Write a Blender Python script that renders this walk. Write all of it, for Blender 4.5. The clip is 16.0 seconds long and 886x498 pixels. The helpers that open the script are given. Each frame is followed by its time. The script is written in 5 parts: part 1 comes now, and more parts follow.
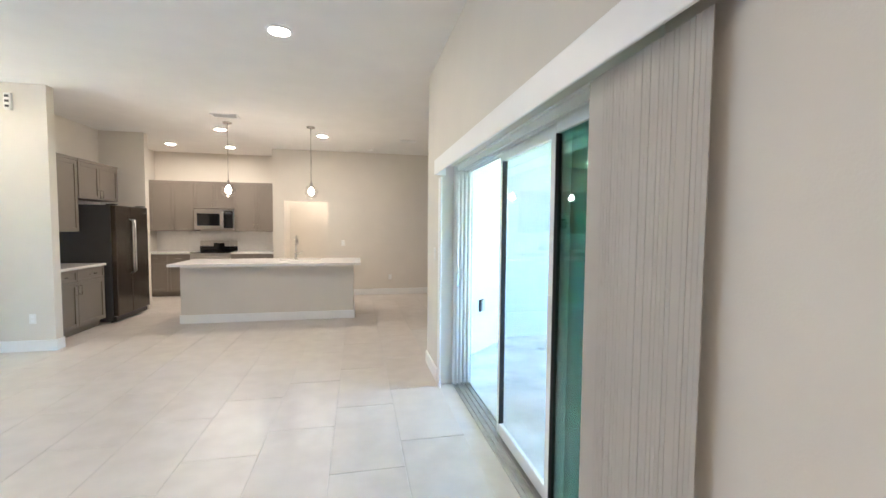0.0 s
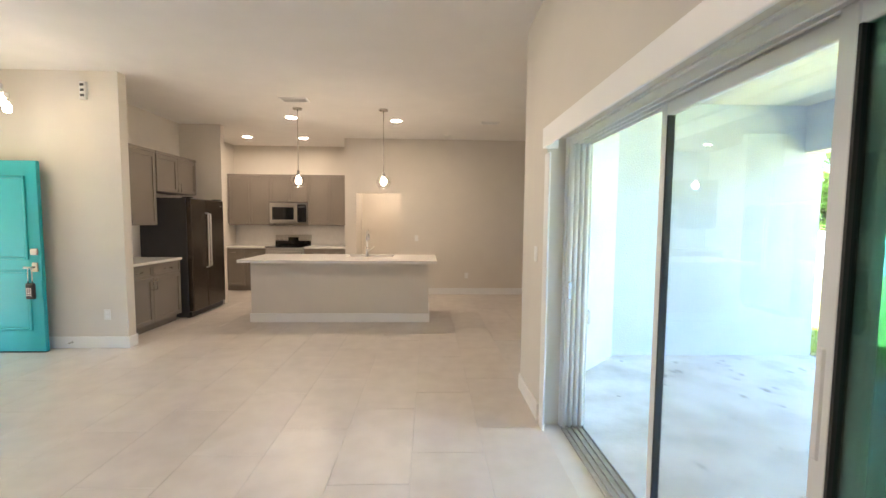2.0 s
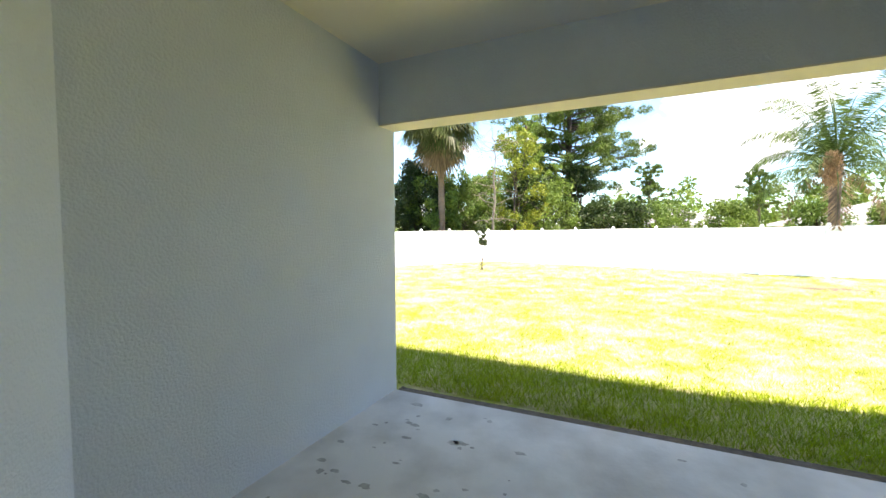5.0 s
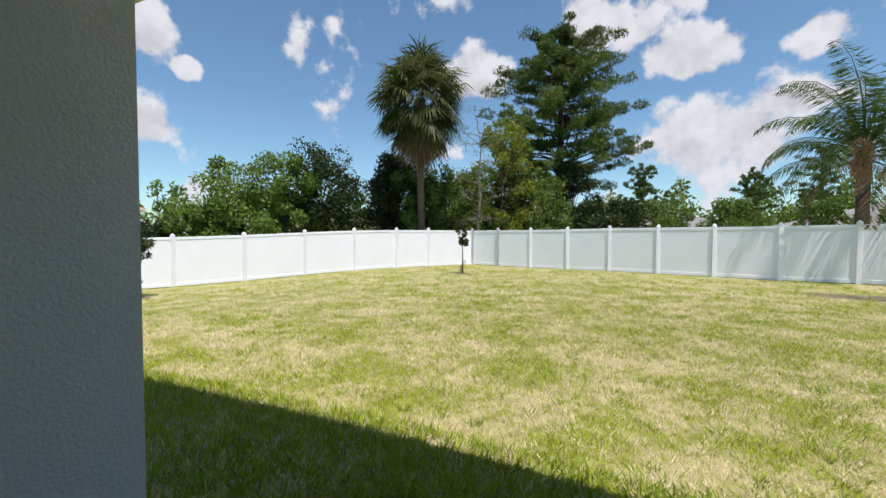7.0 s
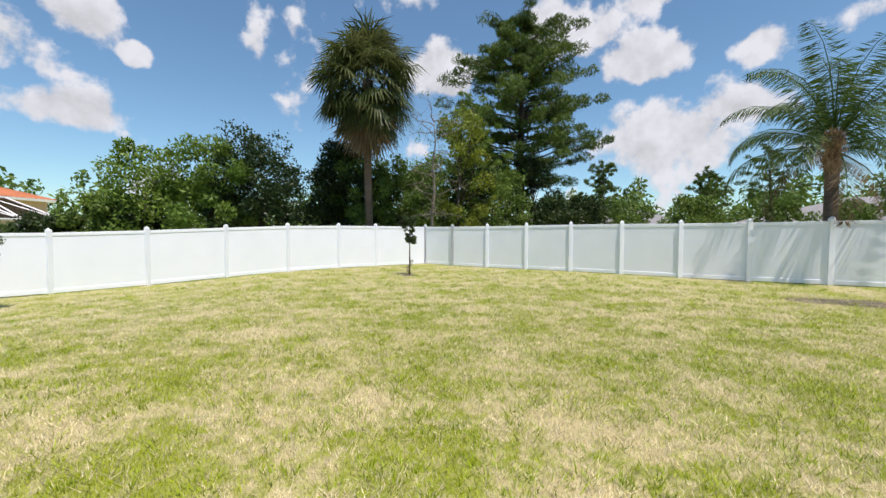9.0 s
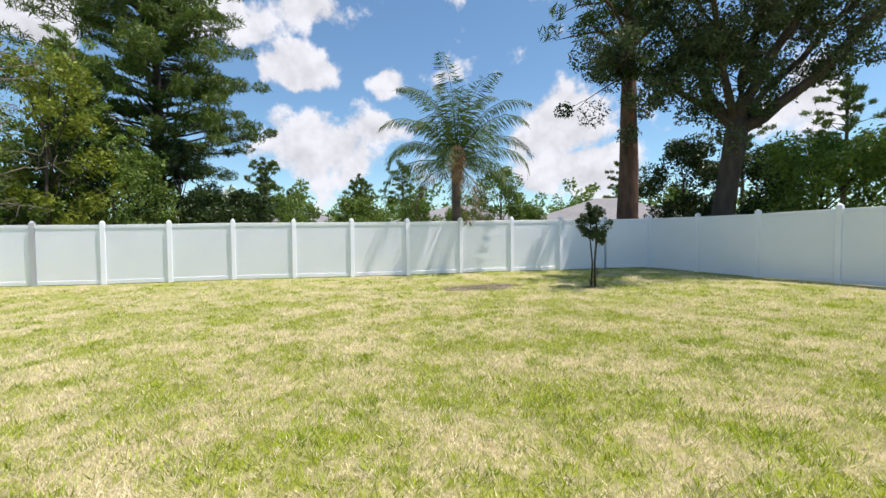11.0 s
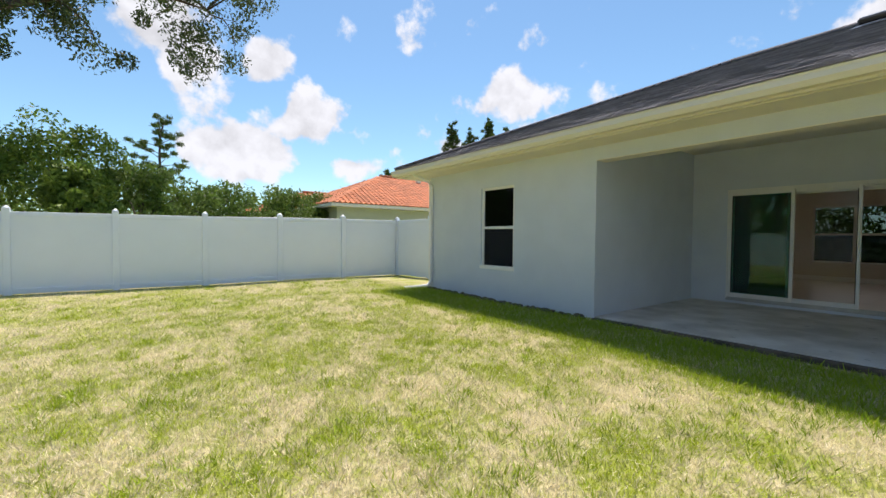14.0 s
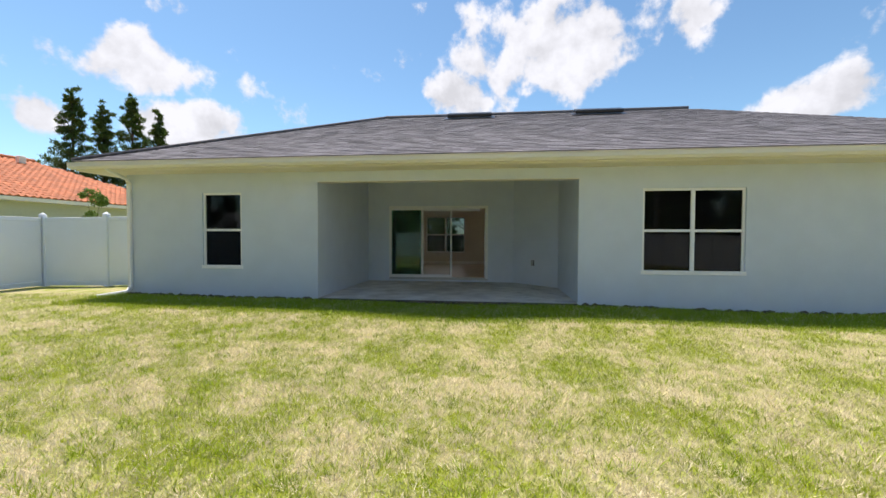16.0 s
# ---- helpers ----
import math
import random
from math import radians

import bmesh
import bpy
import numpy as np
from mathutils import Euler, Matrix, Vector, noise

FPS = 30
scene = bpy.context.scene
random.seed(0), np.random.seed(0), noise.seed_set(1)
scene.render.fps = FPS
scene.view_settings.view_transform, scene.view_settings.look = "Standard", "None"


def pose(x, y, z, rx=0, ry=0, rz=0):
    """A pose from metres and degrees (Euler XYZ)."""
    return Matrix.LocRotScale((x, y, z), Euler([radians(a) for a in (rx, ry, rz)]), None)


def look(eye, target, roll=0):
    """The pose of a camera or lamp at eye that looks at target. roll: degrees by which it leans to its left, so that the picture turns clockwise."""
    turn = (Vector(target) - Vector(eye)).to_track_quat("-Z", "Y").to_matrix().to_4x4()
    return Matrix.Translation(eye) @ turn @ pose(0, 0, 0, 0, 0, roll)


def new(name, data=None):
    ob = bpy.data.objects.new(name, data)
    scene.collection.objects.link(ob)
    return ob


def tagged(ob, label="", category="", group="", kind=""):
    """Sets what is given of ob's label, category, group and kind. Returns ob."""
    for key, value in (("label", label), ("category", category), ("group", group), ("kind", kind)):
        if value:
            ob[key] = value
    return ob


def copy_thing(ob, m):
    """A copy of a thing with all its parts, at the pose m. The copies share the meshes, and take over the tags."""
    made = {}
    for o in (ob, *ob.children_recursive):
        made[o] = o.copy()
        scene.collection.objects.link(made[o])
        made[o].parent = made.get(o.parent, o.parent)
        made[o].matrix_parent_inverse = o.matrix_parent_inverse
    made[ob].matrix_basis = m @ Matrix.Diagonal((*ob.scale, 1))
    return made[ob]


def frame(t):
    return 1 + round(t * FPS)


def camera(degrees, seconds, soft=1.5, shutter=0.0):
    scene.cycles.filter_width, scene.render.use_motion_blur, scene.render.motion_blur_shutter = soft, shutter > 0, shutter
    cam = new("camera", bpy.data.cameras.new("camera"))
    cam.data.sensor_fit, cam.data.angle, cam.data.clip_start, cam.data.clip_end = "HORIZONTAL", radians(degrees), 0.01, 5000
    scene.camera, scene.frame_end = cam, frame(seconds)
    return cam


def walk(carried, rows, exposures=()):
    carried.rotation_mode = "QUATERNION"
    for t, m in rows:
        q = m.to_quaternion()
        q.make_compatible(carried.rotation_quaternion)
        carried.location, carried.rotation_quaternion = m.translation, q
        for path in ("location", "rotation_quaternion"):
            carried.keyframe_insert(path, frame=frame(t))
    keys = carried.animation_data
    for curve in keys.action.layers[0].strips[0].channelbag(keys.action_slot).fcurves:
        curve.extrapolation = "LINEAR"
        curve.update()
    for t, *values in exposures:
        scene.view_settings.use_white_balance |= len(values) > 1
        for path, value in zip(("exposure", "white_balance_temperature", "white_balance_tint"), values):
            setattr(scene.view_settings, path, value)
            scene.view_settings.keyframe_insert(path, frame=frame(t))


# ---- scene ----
cam = camera(94.8, 16.0)
PATH = [
    (0, (0.056, -0.2, 1.479), (0.466, 1.754, 1.372), 0.5),
    (0.5, (0.05, -0.2, 1.465), (0.228, 1.79, 1.361), 0.5),
    (1, (0.048, -0.126, 1.455), (0.123, 1.87, 1.343), 0.5),
    (1.5, (0.021, 0.22, 1.458), (0.062, 2.216, 1.33), 0.4),
    (2, (-0.021, 0.669, 1.461), (0.053, 2.663, 1.325), 0.5),
    (2.5, (0.031, 1.198, 1.478), (0.214, 3.185, 1.331), 0.3),
    (3, (0.073, 1.743, 1.452), (0.5, 3.692, 1.312), 0.3),
    (3.5, (0.225, 2.221, 1.433), (1.009, 4.056, 1.296), 0.4),
    (4, (0.472, 2.585, 1.412), (1.672, 4.181, 1.288), 0.1),
    (4.5, (0.945, 3.048, 1.395), (2.543, 4.247, 1.302), -0.1),
    (5, (1.334, 3.24, 1.384), (3.138, 4.1, 1.295), -0.3),
    (7.5, (4.186, 3.658, 1.115), (6.009, 4.479, 1.047), 0.1),
    (8, (4.69, 3.672, 1.131), (6.495, 4.53, 1.063), 0.1),
    (10.3, (6.867, 3.76, 1.05), (8.855, 3.557, 0.975), -0.3),
    (10.5, (7.105, 3.776, 1.047), (9.064, 3.382, 0.977), -0.6),
    (11, (7.514, 3.827, 1.04), (9.317, 2.966, 0.966), -0.4),
    (11.5, (8.028, 3.736, 1.094), (9.563, 2.457, 1.006), -0.4),
    (12, (8.497, 3.628, 1.097), (9.639, 1.989, 1.009), -0.6),
    (12.5, (8.895, 3.557, 1.127), (9.503, 1.654, 1.038), -0.1),
    (13, (9.258, 3.503, 1.146), (9.233, 1.505, 1.059), 0.0),
    (13.5, (9.658, 3.525, 1.109), (8.987, 1.642, 1.042), 0.4),
    (14, (10.067, 3.607, 1.109), (8.858, 2.014, 1.051), 0.5),
    (14.5, (10.618, 3.657, 1.155), (9.029, 2.443, 1.095), 0.4),
    (15, (11.295, 3.59, 1.186), (9.465, 2.785, 1.126), 0.3),
    (15.5, (11.885, 3.589, 1.154), (9.944, 3.11, 1.101), 0.2),
    (16, (12.457, 3.634, 1.168), (10.473, 3.392, 1.11), 0.2),
]
EXPOSURES = [(0.0, 4.95, 5200, 14), (2.0, 4.6, 5900, 18), (3.0, 4.45, 7000, 27), (3.6, 4.35, 7300, 28), (4.1, 3.75, 7300, 27), (4.6, 3.0, 7600, 25), (5.0, 2.15, 7500, 23), (5.4, 1.5, 7200, 20), (7.0, 0.3, 6900, 18.5), (8.5, 0.3, 6900, 18.5), (10.3, 0.45, 6900, 18.5), (13.5, 0.58, 6950, 18.5), (16.0, 0.6, 6950, 18.5)]
walk(cam, [(t, look(eye, target, roll)) for t, eye, target, roll in PATH], EXPOSURES)


# ---- world and sun ----
SUN_WAY = Vector((0.215, 0.28, -0.92)).normalized()
world = bpy.data.worlds.new("sky"); scene.world = world; world.use_nodes = True
wt = world.node_tree; wt.nodes.clear()
def wn(kind, **kw):
    n = wt.nodes.new(kind)
    for k, v in kw.items():
        n.inputs[k].default_value = v
    return n
w_out = wn("ShaderNodeOutputWorld"); w_bg = wn("ShaderNodeBackground", Strength=0.132)
sky = wn("ShaderNodeTexSky"); sky.sky_type = "NISHITA"; sky.sun_disc = False
sky.sun_elevation = math.asin(-SUN_WAY.z); sky.sun_rotation = math.atan2(-SUN_WAY.x, -SUN_WAY.y)
sky.air_density, sky.dust_density, sky.ozone_density = 1.0, 0.3, 2.6
geo = wn("ShaderNodeTexCoord"); sep = wn("ShaderNodeSeparateXYZ")
wt.links.new(geo.outputs["Generated"], sep.inputs[0])
# cumulus clouds: heaped where (bearing, height, half width, half height) in degrees says, frayed by noise
def wmath(op, a, b=None, clamp=False):
    n = wt.nodes.new("ShaderNodeMath"); n.operation = op; n.use_clamp = clamp
    for k, v in enumerate((a, b)):
        if v is None:
            continue
        if isinstance(v, (int, float)):
            n.inputs[k].default_value = v
        else:
            wt.links.new(v, n.inputs[k])
    return n.outputs[0]
def wvec(op, a, b):
    n = wt.nodes.new("ShaderNodeVectorMath"); n.operation = op; wt.links.new(a, n.inputs[0])
    if b is not None:
        n.inputs[1].default_value = b
    return n
EAST = [(69, 17, 9, 5.5), (63, 12.3, 9, 3), (60.5, 22, 5, 4.5), (56, 19, 2.3, 1.6), (4, 25.5, 7.5, 4.5), (-7.5, 20.5, 7, 3.6), (-18, 20, 3.4, 2.6), (20, 21, 6, 5), (-10, 11, 11, 7.5),
        (-18, 14, 6.5, 3), (-7.4, 27.5, 4.5, 3), (-42, 14, 9, 7), (-44, 8.5, 11, 5)]
WEST = [(-68, 13, 6, 6), (-94, 22, 7.5, 6), (-104, 21, 4, 3.4), (-109, 15, 8.5, 5), (-101, 10.5, 10, 4), (-114, 9.5, 6, 3), (-136, 18.6, 9, 4.6), (-141, 13, 9.5, 3.8),
        (-128.5, 12, 3.3, 2.7), (171, 24.5, 14, 8), (-174.5, 18.5, 5.5, 3.6), (144, 13.7, 7.5, 3.6), (155, 24.5, 4, 4.5)]
aim = geo.outputs["Generated"]
heap = None
for az, el, hw, hh in EAST + WEST:
    az, el, hw, hh = radians(az), radians(el), radians(hw), radians(hh)
    c_ = (math.cos(el) * math.cos(az), math.cos(el) * math.sin(az), math.sin(el))
    q_ = wvec("MULTIPLY", wvec("SUBTRACT", aim, c_).outputs[0], (1, 1, hw / hh))
    far_ = wvec("LENGTH", q_.outputs[0], None).outputs["Value"]
    h_ = wmath("SUBTRACT", 1.0, wmath("MULTIPLY", far_, 1 / hw))
    heap = h_ if heap is None else wmath("MAXIMUM", heap, h_)
cn = wn("ShaderNodeTexNoise", Scale=9.0, Detail=9.0, Roughness=0.56); wt.links.new(aim, cn.inputs["Vector"])
cn2 = wn("ShaderNodeTexNoise", Scale=9.0, Detail=6.0, Roughness=0.56)
wt.links.new(wvec("ADD", aim, (-0.006, -0.010, 0.030)).outputs[0], cn2.inputs["Vector"])
# a few loose clouds overhead
hn = wn("ShaderNodeTexNoise", Scale=2.2, Detail=3.0); wt.links.new(aim, hn.inputs["Vector"])
high = wmath("MULTIPLY", wmath("SUBTRACT", hn.outputs["Fac"], 0.52), wmath("MULTIPLY", wmath("SUBTRACT", sep.outputs["Z"], 0.5, True), 9.0))
heap = wmath("MAXIMUM", heap, high)
body = wmath("ADD", heap, wmath("MULTIPLY", wmath("SUBTRACT", cn.outputs["Fac"], 0.5), 2.6))
mask = wt.nodes.new("ShaderNodeMapRange"); mask.interpolation_type = "SMOOTHSTEP"
mask.inputs["From Min"].default_value, mask.inputs["From Max"].default_value = 0.20, 0.52
wt.links.new(body, mask.inputs["Value"])
tilt_ = wmath("SUBTRACT", cn2.outputs["Fac"], cn.outputs["Fac"])
shade = wt.nodes.new("ShaderNodeMapRange")
shade.inputs["From Min"].default_value, shade.inputs["From Max"].default_value = -0.10, 0.16
shade.inputs["To Min"].default_value, shade.inputs["To Max"].default_value = 1.0, 0.74
wt.links.new(tilt_, shade.inputs["Value"])
white = wt.nodes.new("ShaderNodeVectorMath"); white.operation = "SCALE"; white.inputs[0].default_value = (4.5, 4.95, 5.4)
wt.links.new(shade.outputs[0], white.inputs["Scale"])
deep = wt.nodes.new("ShaderNodeVectorMath"); deep.operation = "MULTIPLY"; deep.inputs[1].default_value = (0.66, 0.88, 0.90)
wt.links.new(sky.outputs[0], deep.inputs[0])
mix = wt.nodes.new("ShaderNodeMixRGB")
wt.links.new(mask.outputs[0], mix.inputs["Fac"]); wt.links.new(deep.outputs[0], mix.inputs[1]); wt.links.new(white.outputs[0], mix.inputs[2])
wt.links.new(mix.outputs[0], w_bg.inputs["Color"]); wt.links.new(w_bg.outputs[0], w_out.inputs[0])

sun = new("sun", bpy.data.lights.new("sun", "SUN"))
sun.data.energy, sun.data.angle, sun.data.color = 4.3, radians(0.6), (1.0, 0.965, 0.92)
sun.matrix_world = look(-SUN_WAY * 60, (0, 0, 0))
# daylight of the street side, in the opening of the front window
day = new("front_window_daylight", bpy.data.lights.new("front_window_daylight", "AREA"))
day.data.shape, day.data.size, day.data.size_y, day.data.energy, day.data.color = "RECTANGLE", 1.6, 1.45, 1.2, (0.90, 0.96, 1.0)
day.matrix_world = look((-5.05, 1.6, 1.28), (0, 1.2, 1.1))

# ---- materials ----
def mat(name, color, rough=0.6, metal=0.0, vary=0.12, scale=8.0, bump=0.0, bscale=60.0, other=None, spec=0.5, random_tint=0.0, island=0.0, mapped=None, spread=0.3):
    m = bpy.data.materials.new(name); m.use_nodes = True
    nt = m.node_tree; b = nt.nodes["Principled BSDF"]
    b.inputs["Roughness"].default_value, b.inputs["Metallic"].default_value = rough, metal
    b.inputs["Specular IOR Level"].default_value = spec
    tc = nt.nodes.new("ShaderNodeNewGeometry")
    src = tc.outputs["Position"]
    if mapped:
        mp = nt.nodes.new("ShaderNodeMapping"); mp.inputs["Scale"].default_value = mapped
        nt.links.new(src, mp.inputs["Vector"]); src = mp.outputs[0]
    n1 = nt.nodes.new("ShaderNodeTexNoise"); n1.inputs["Scale"].default_value = scale; n1.inputs["Detail"].default_value = 6
    n2 = nt.nodes.new("ShaderNodeTexNoise"); n2.inputs["Scale"].default_value = scale * 0.13; n2.inputs["Detail"].default_value = 3
    nt.links.new(src, n1.inputs["Vector"]); nt.links.new(src, n2.inputs["Vector"])
    add = nt.nodes.new("ShaderNodeMath"); add.operation = "ADD"
    nt.links.new(n1.outputs["Fac"], add.inputs[0]); nt.links.new(n2.outputs["Fac"], add.inputs[1])
    mr = nt.nodes.new("ShaderNodeMapRange"); mr.inputs["From Min"].default_value, mr.inputs["From Max"].default_value = 1 - spread, 1 + spread
    nt.links.new(add.outputs[0], mr.inputs["Value"])
    mx = nt.nodes.new("ShaderNodeMixRGB")
    c2 = other if other else tuple(c * (1 - vary) for c in color)
    c1 = color if other else tuple(min(1, c * (1 + vary * 0.5)) for c in color)
    mx.inputs[1].default_value, mx.inputs[2].default_value = (*c1, 1), (*c2, 1)
    nt.links.new(mr.outputs[0], mx.inputs["Fac"])
    out = mx.outputs[0]
    if random_tint or island:
        hv = nt.nodes.new("ShaderNodeHueSaturation")
        rnd = nt.nodes.new("ShaderNodeObjectInfo").outputs["Random"] if random_tint else tc.outputs["Random Per Island"]
        rr = nt.nodes.new("ShaderNodeMapRange"); k = random_tint or island
        rr.inputs["To Min"].default_value, rr.inputs["To Max"].default_value = 1 - k, 1 + k
        nt.links.new(rnd, rr.inputs["Value"]); nt.links.new(rr.outputs[0], hv.inputs["Value"]); nt.links.new(out, hv.inputs["Color"])
        out = hv.outputs[0]
    nt.links.new(out, b.inputs["Base Color"])
    if bump:
        n3 = nt.nodes.new("ShaderNodeTexNoise"); n3.inputs["Scale"].default_value = bscale; n3.inputs["Detail"].default_value = 4
        nt.links.new(src, n3.inputs["Vector"])
        bp = nt.nodes.new("ShaderNodeBump"); bp.inputs["Strength"].default_value = bump; bp.inputs["Distance"].default_value = 0.01
        nt.links.new(n3.outputs["Fac"], bp.inputs["Height"]); nt.links.new(bp.outputs[0], b.inputs["Normal"])
    return m

def leaf_mat(name, c1, c2, rough=0.55, through_light=0.35, scale=0.9, spread=0.3):
    m = mat(name, c1, rough, other=c2, scale=scale, spread=spread, island=0.35, spec=0.35)
    nt = m.node_tree; b = nt.nodes["Principled BSDF"]
    tr = nt.nodes.new("ShaderNodeBsdfTranslucent"); ms = nt.nodes.new("ShaderNodeMixShader"); ms.inputs[0].default_value = through_light
    nt.links.new(b.inputs["Base Color"].links[0].from_socket, tr.inputs["Color"])
    nt.links.new(b.outputs[0], ms.inputs[1]); nt.links.new(tr.outputs[0], ms.inputs[2])
    nt.links.new(ms.outputs[0], nt.nodes["Material Output"].inputs[0])
    return m

def glow(name, color, strength):
    m = bpy.data.materials.new(name); m.use_nodes = True
    b = m.node_tree.nodes["Principled BSDF"]
    b.inputs["Base Color"].default_value = (*color, 1)
    b.inputs["Emission Color"].default_value, b.inputs["Emission Strength"].default_value = (*color, 1), strength
    return m

def glass(name, tint=(1, 1, 1), gloss=0.12, power=1.3):
    m = bpy.data.materials.new(name); m.use_nodes = True
    nt = m.node_tree; nt.nodes.remove(nt.nodes["Principled BSDF"])
    t = nt.nodes.new("ShaderNodeBsdfTransparent"); t.inputs[0].default_value = (*tint, 1)
    g = nt.nodes.new("ShaderNodeBsdfGlossy"); g.inputs["Roughness"].default_value = 0.01
    f = nt.nodes.new("ShaderNodeFresnel"); f.inputs["IOR"].default_value = 1.5
    a = nt.nodes.new("ShaderNodeMath"); a.operation = "MULTIPLY_ADD"; a.inputs[1].default_value, a.inputs[2].default_value = power, gloss
    ms = nt.nodes.new("ShaderNodeMixShader")
    nt.links.new(f.outputs[0], a.inputs[0]); nt.links.new(a.outputs[0], ms.inputs[0])
    nt.links.new(t.outputs[0], ms.inputs[1]); nt.links.new(g.outputs[0], ms.inputs[2])
    nt.links.new(ms.outputs[0], nt.nodes["Material Output"].inputs[0])
    return m

M_WALL = mat("wall_paint", (0.70, 0.655, 0.585), 0.75, vary=0.04, scale=3, bump=0.06, bscale=160)
M_CEIL = mat("ceiling_paint", (0.83, 0.81, 0.78), 0.85, vary=0.04, scale=3, bump=0.12, bscale=120)
M_TRIM = mat("white_trim", (0.86, 0.855, 0.84), 0.4, vary=0.03, scale=4)
M_TILE = mat("floor_tile", (0.68, 0.63, 0.575), 0.33, other=(0.57, 0.52, 0.47), scale=5.5, random_tint=0.015, bump=0.03, bscale=25)
M_GROUT = mat("grout", (0.66, 0.63, 0.59), 0.8, vary=0.1)
M_STUCCO = mat("stucco", (0.63, 0.685, 0.75), 0.9, vary=0.06, scale=2.5, bump=0.55, bscale=70)
M_SOFFIT = mat("soffit_paint", (0.74, 0.70, 0.61), 0.6, vary=0.04, scale=3)
M_GUTTER = mat("gutter_paint", (0.74, 0.70, 0.60), 0.4, vary=0.03, scale=3)
M_CONC = mat("slab_concrete", (0.70, 0.68, 0.655), 0.85, other=(0.44, 0.415, 0.385), scale=2.6, spread=0.22, bump=0.25, bscale=30)
M_STAIN = mat("dark_stain", (0.43, 0.41, 0.385), 0.9, vary=0.4, scale=20)
M_SHINGLE = mat("asphalt_shingle", (0.19, 0.185, 0.195), 0.95, vary=0.25, scale=12, island=0.26, bump=0.5, bscale=200)
M_VINYL = mat("white_vinyl", (0.81, 0.865, 0.94), 0.38, vary=0.035, scale=1.5)
M_CAB = mat("taupe_cabinet_paint", (0.215, 0.185, 0.155), 0.45, vary=0.06, scale=4)
M_QUARTZ = mat("white_quartz", (0.78, 0.76, 0.73), 0.2, vary=0.06, scale=14)
M_STEEL = mat("stainless_steel", (0.58, 0.56, 0.53), 0.28, metal=1.0, vary=0.08, scale=2, mapped=(1, 1, 30))
M_DARKSTEEL = mat("black_stainless", (0.10, 0.085, 0.07), 0.27, metal=0.85, vary=0.1, scale=2)
M_FRIDGE = mat("dark_grey_enamel", (0.055, 0.055, 0.058), 0.45, vary=0.08)
M_BLACK = mat("black_plastic", (0.015, 0.015, 0.016), 0.3, vary=0.1)
M_BLACKGLASS = mat("black_glass", (0.01, 0.01, 0.011), 0.06, vary=0.1)
M_NICKEL = mat("brushed_nickel", (0.62, 0.6, 0.56), 0.25, metal=1.0, vary=0.05)
M_CHROME = mat("chrome", (0.8, 0.8, 0.8), 0.07, metal=1.0, vary=0.02)
M_ALU = mat("white_aluminium_frame", (0.80, 0.80, 0.78), 0.35, vary=0.05, scale=6)
M_TRACK = mat("grey_aluminium_track", (0.45, 0.45, 0.44), 0.35, metal=0.6, vary=0.15, scale=20)
M_GASKET = mat("black_gasket", (0.03, 0.03, 0.03), 0.6, vary=0.1)
M_BLIND = mat("vertical_blind_vinyl", (0.46, 0.43, 0.385), 0.5, vary=0.07, scale=5)
M_TEAL = mat("teal_door_paint", (0.015, 0.38, 0.42), 0.38, vary=0.06, scale=3)
M_BRASSPLATE = mat("satin_lock_metal", (0.55, 0.5, 0.42), 0.3, metal=1.0, vary=0.05)
M_PLATE = mat("white_plastic_plate", (0.8, 0.79, 0.76), 0.4, vary=0.02)
M_TINT = glass("tinted_glass", (0.46, 0.68, 0.62), 0.02, 0.6)
M_GLASS = glass("clear_glass", (0.96, 0.97, 0.97), 0.0, 0.22)
M_WIN = glass("window_glass", (0.34, 0.38, 0.40), 0.01, 0.9)
M_INSECT = glass("insect_screen_pane", (0.10, 0.115, 0.14), 0.0, 0.45)
M_BULBGLASS = glass("pendant_glass", (0.99, 0.98, 0.96), 0.02, 0.35)
M_BULB = glow("warm_bulb", (1.0, 0.78, 0.50), 7.0)
M_BULB_DIM = glow("chandelier_bulb", (1.0, 0.80, 0.52), 2.2)
M_CAN = glow("downlight_lens", (1.0, 0.79, 0.53), 10.5)
M_DOME = glow("pantry_diffuser", (1.0, 0.80, 0.55), 4.2)
M_GROUND = mat("lawn_thatch", (0.42, 0.37, 0.20), 1.0, other=(0.23, 0.27, 0.03), scale=11.0, spread=0.16, bump=1.0, bscale=55)
def grass_mat(name, straw, green):
    """Blades that go from straw to green by patches and by the single blade."""
    m = leaf_mat(name, straw, green, 0.6, 0.3, 11.0, 0.16)
    nt = m.node_tree; mx = next(n for n in nt.nodes if n.type == "MIX_RGB"); g = next(n for n in nt.nodes if n.type == "NEW_GEOMETRY")
    src = mx.inputs["Fac"].links[0].from_socket
    a = nt.nodes.new("ShaderNodeMath"); a.operation = "MULTIPLY_ADD"; a.inputs[1].default_value, a.inputs[2].default_value = 0.9, -0.56
    b = nt.nodes.new("ShaderNodeMath"); b.use_clamp = True
    nt.links.new(g.outputs["Random Per Island"], a.inputs[0]); nt.links.new(a.outputs[0], b.inputs[0]); nt.links.new(src, b.inputs[1])
    nt.links.new(b.outputs[0], mx.inputs["Fac"])
    return m
M_BLADE = grass_mat("grass_blade", (0.82, 0.74, 0.51), (0.345, 0.41, 0.012))
M_DRY = leaf_mat("dry_straw_blade", (0.80, 0.73, 0.54), (0.62, 0.54, 0.36), 0.8, 0.25)
M_TUFT = leaf_mat("green_tuft_blade", (0.24, 0.36, 0.012), (0.36, 0.45, 0.03), 0.55, 0.3)
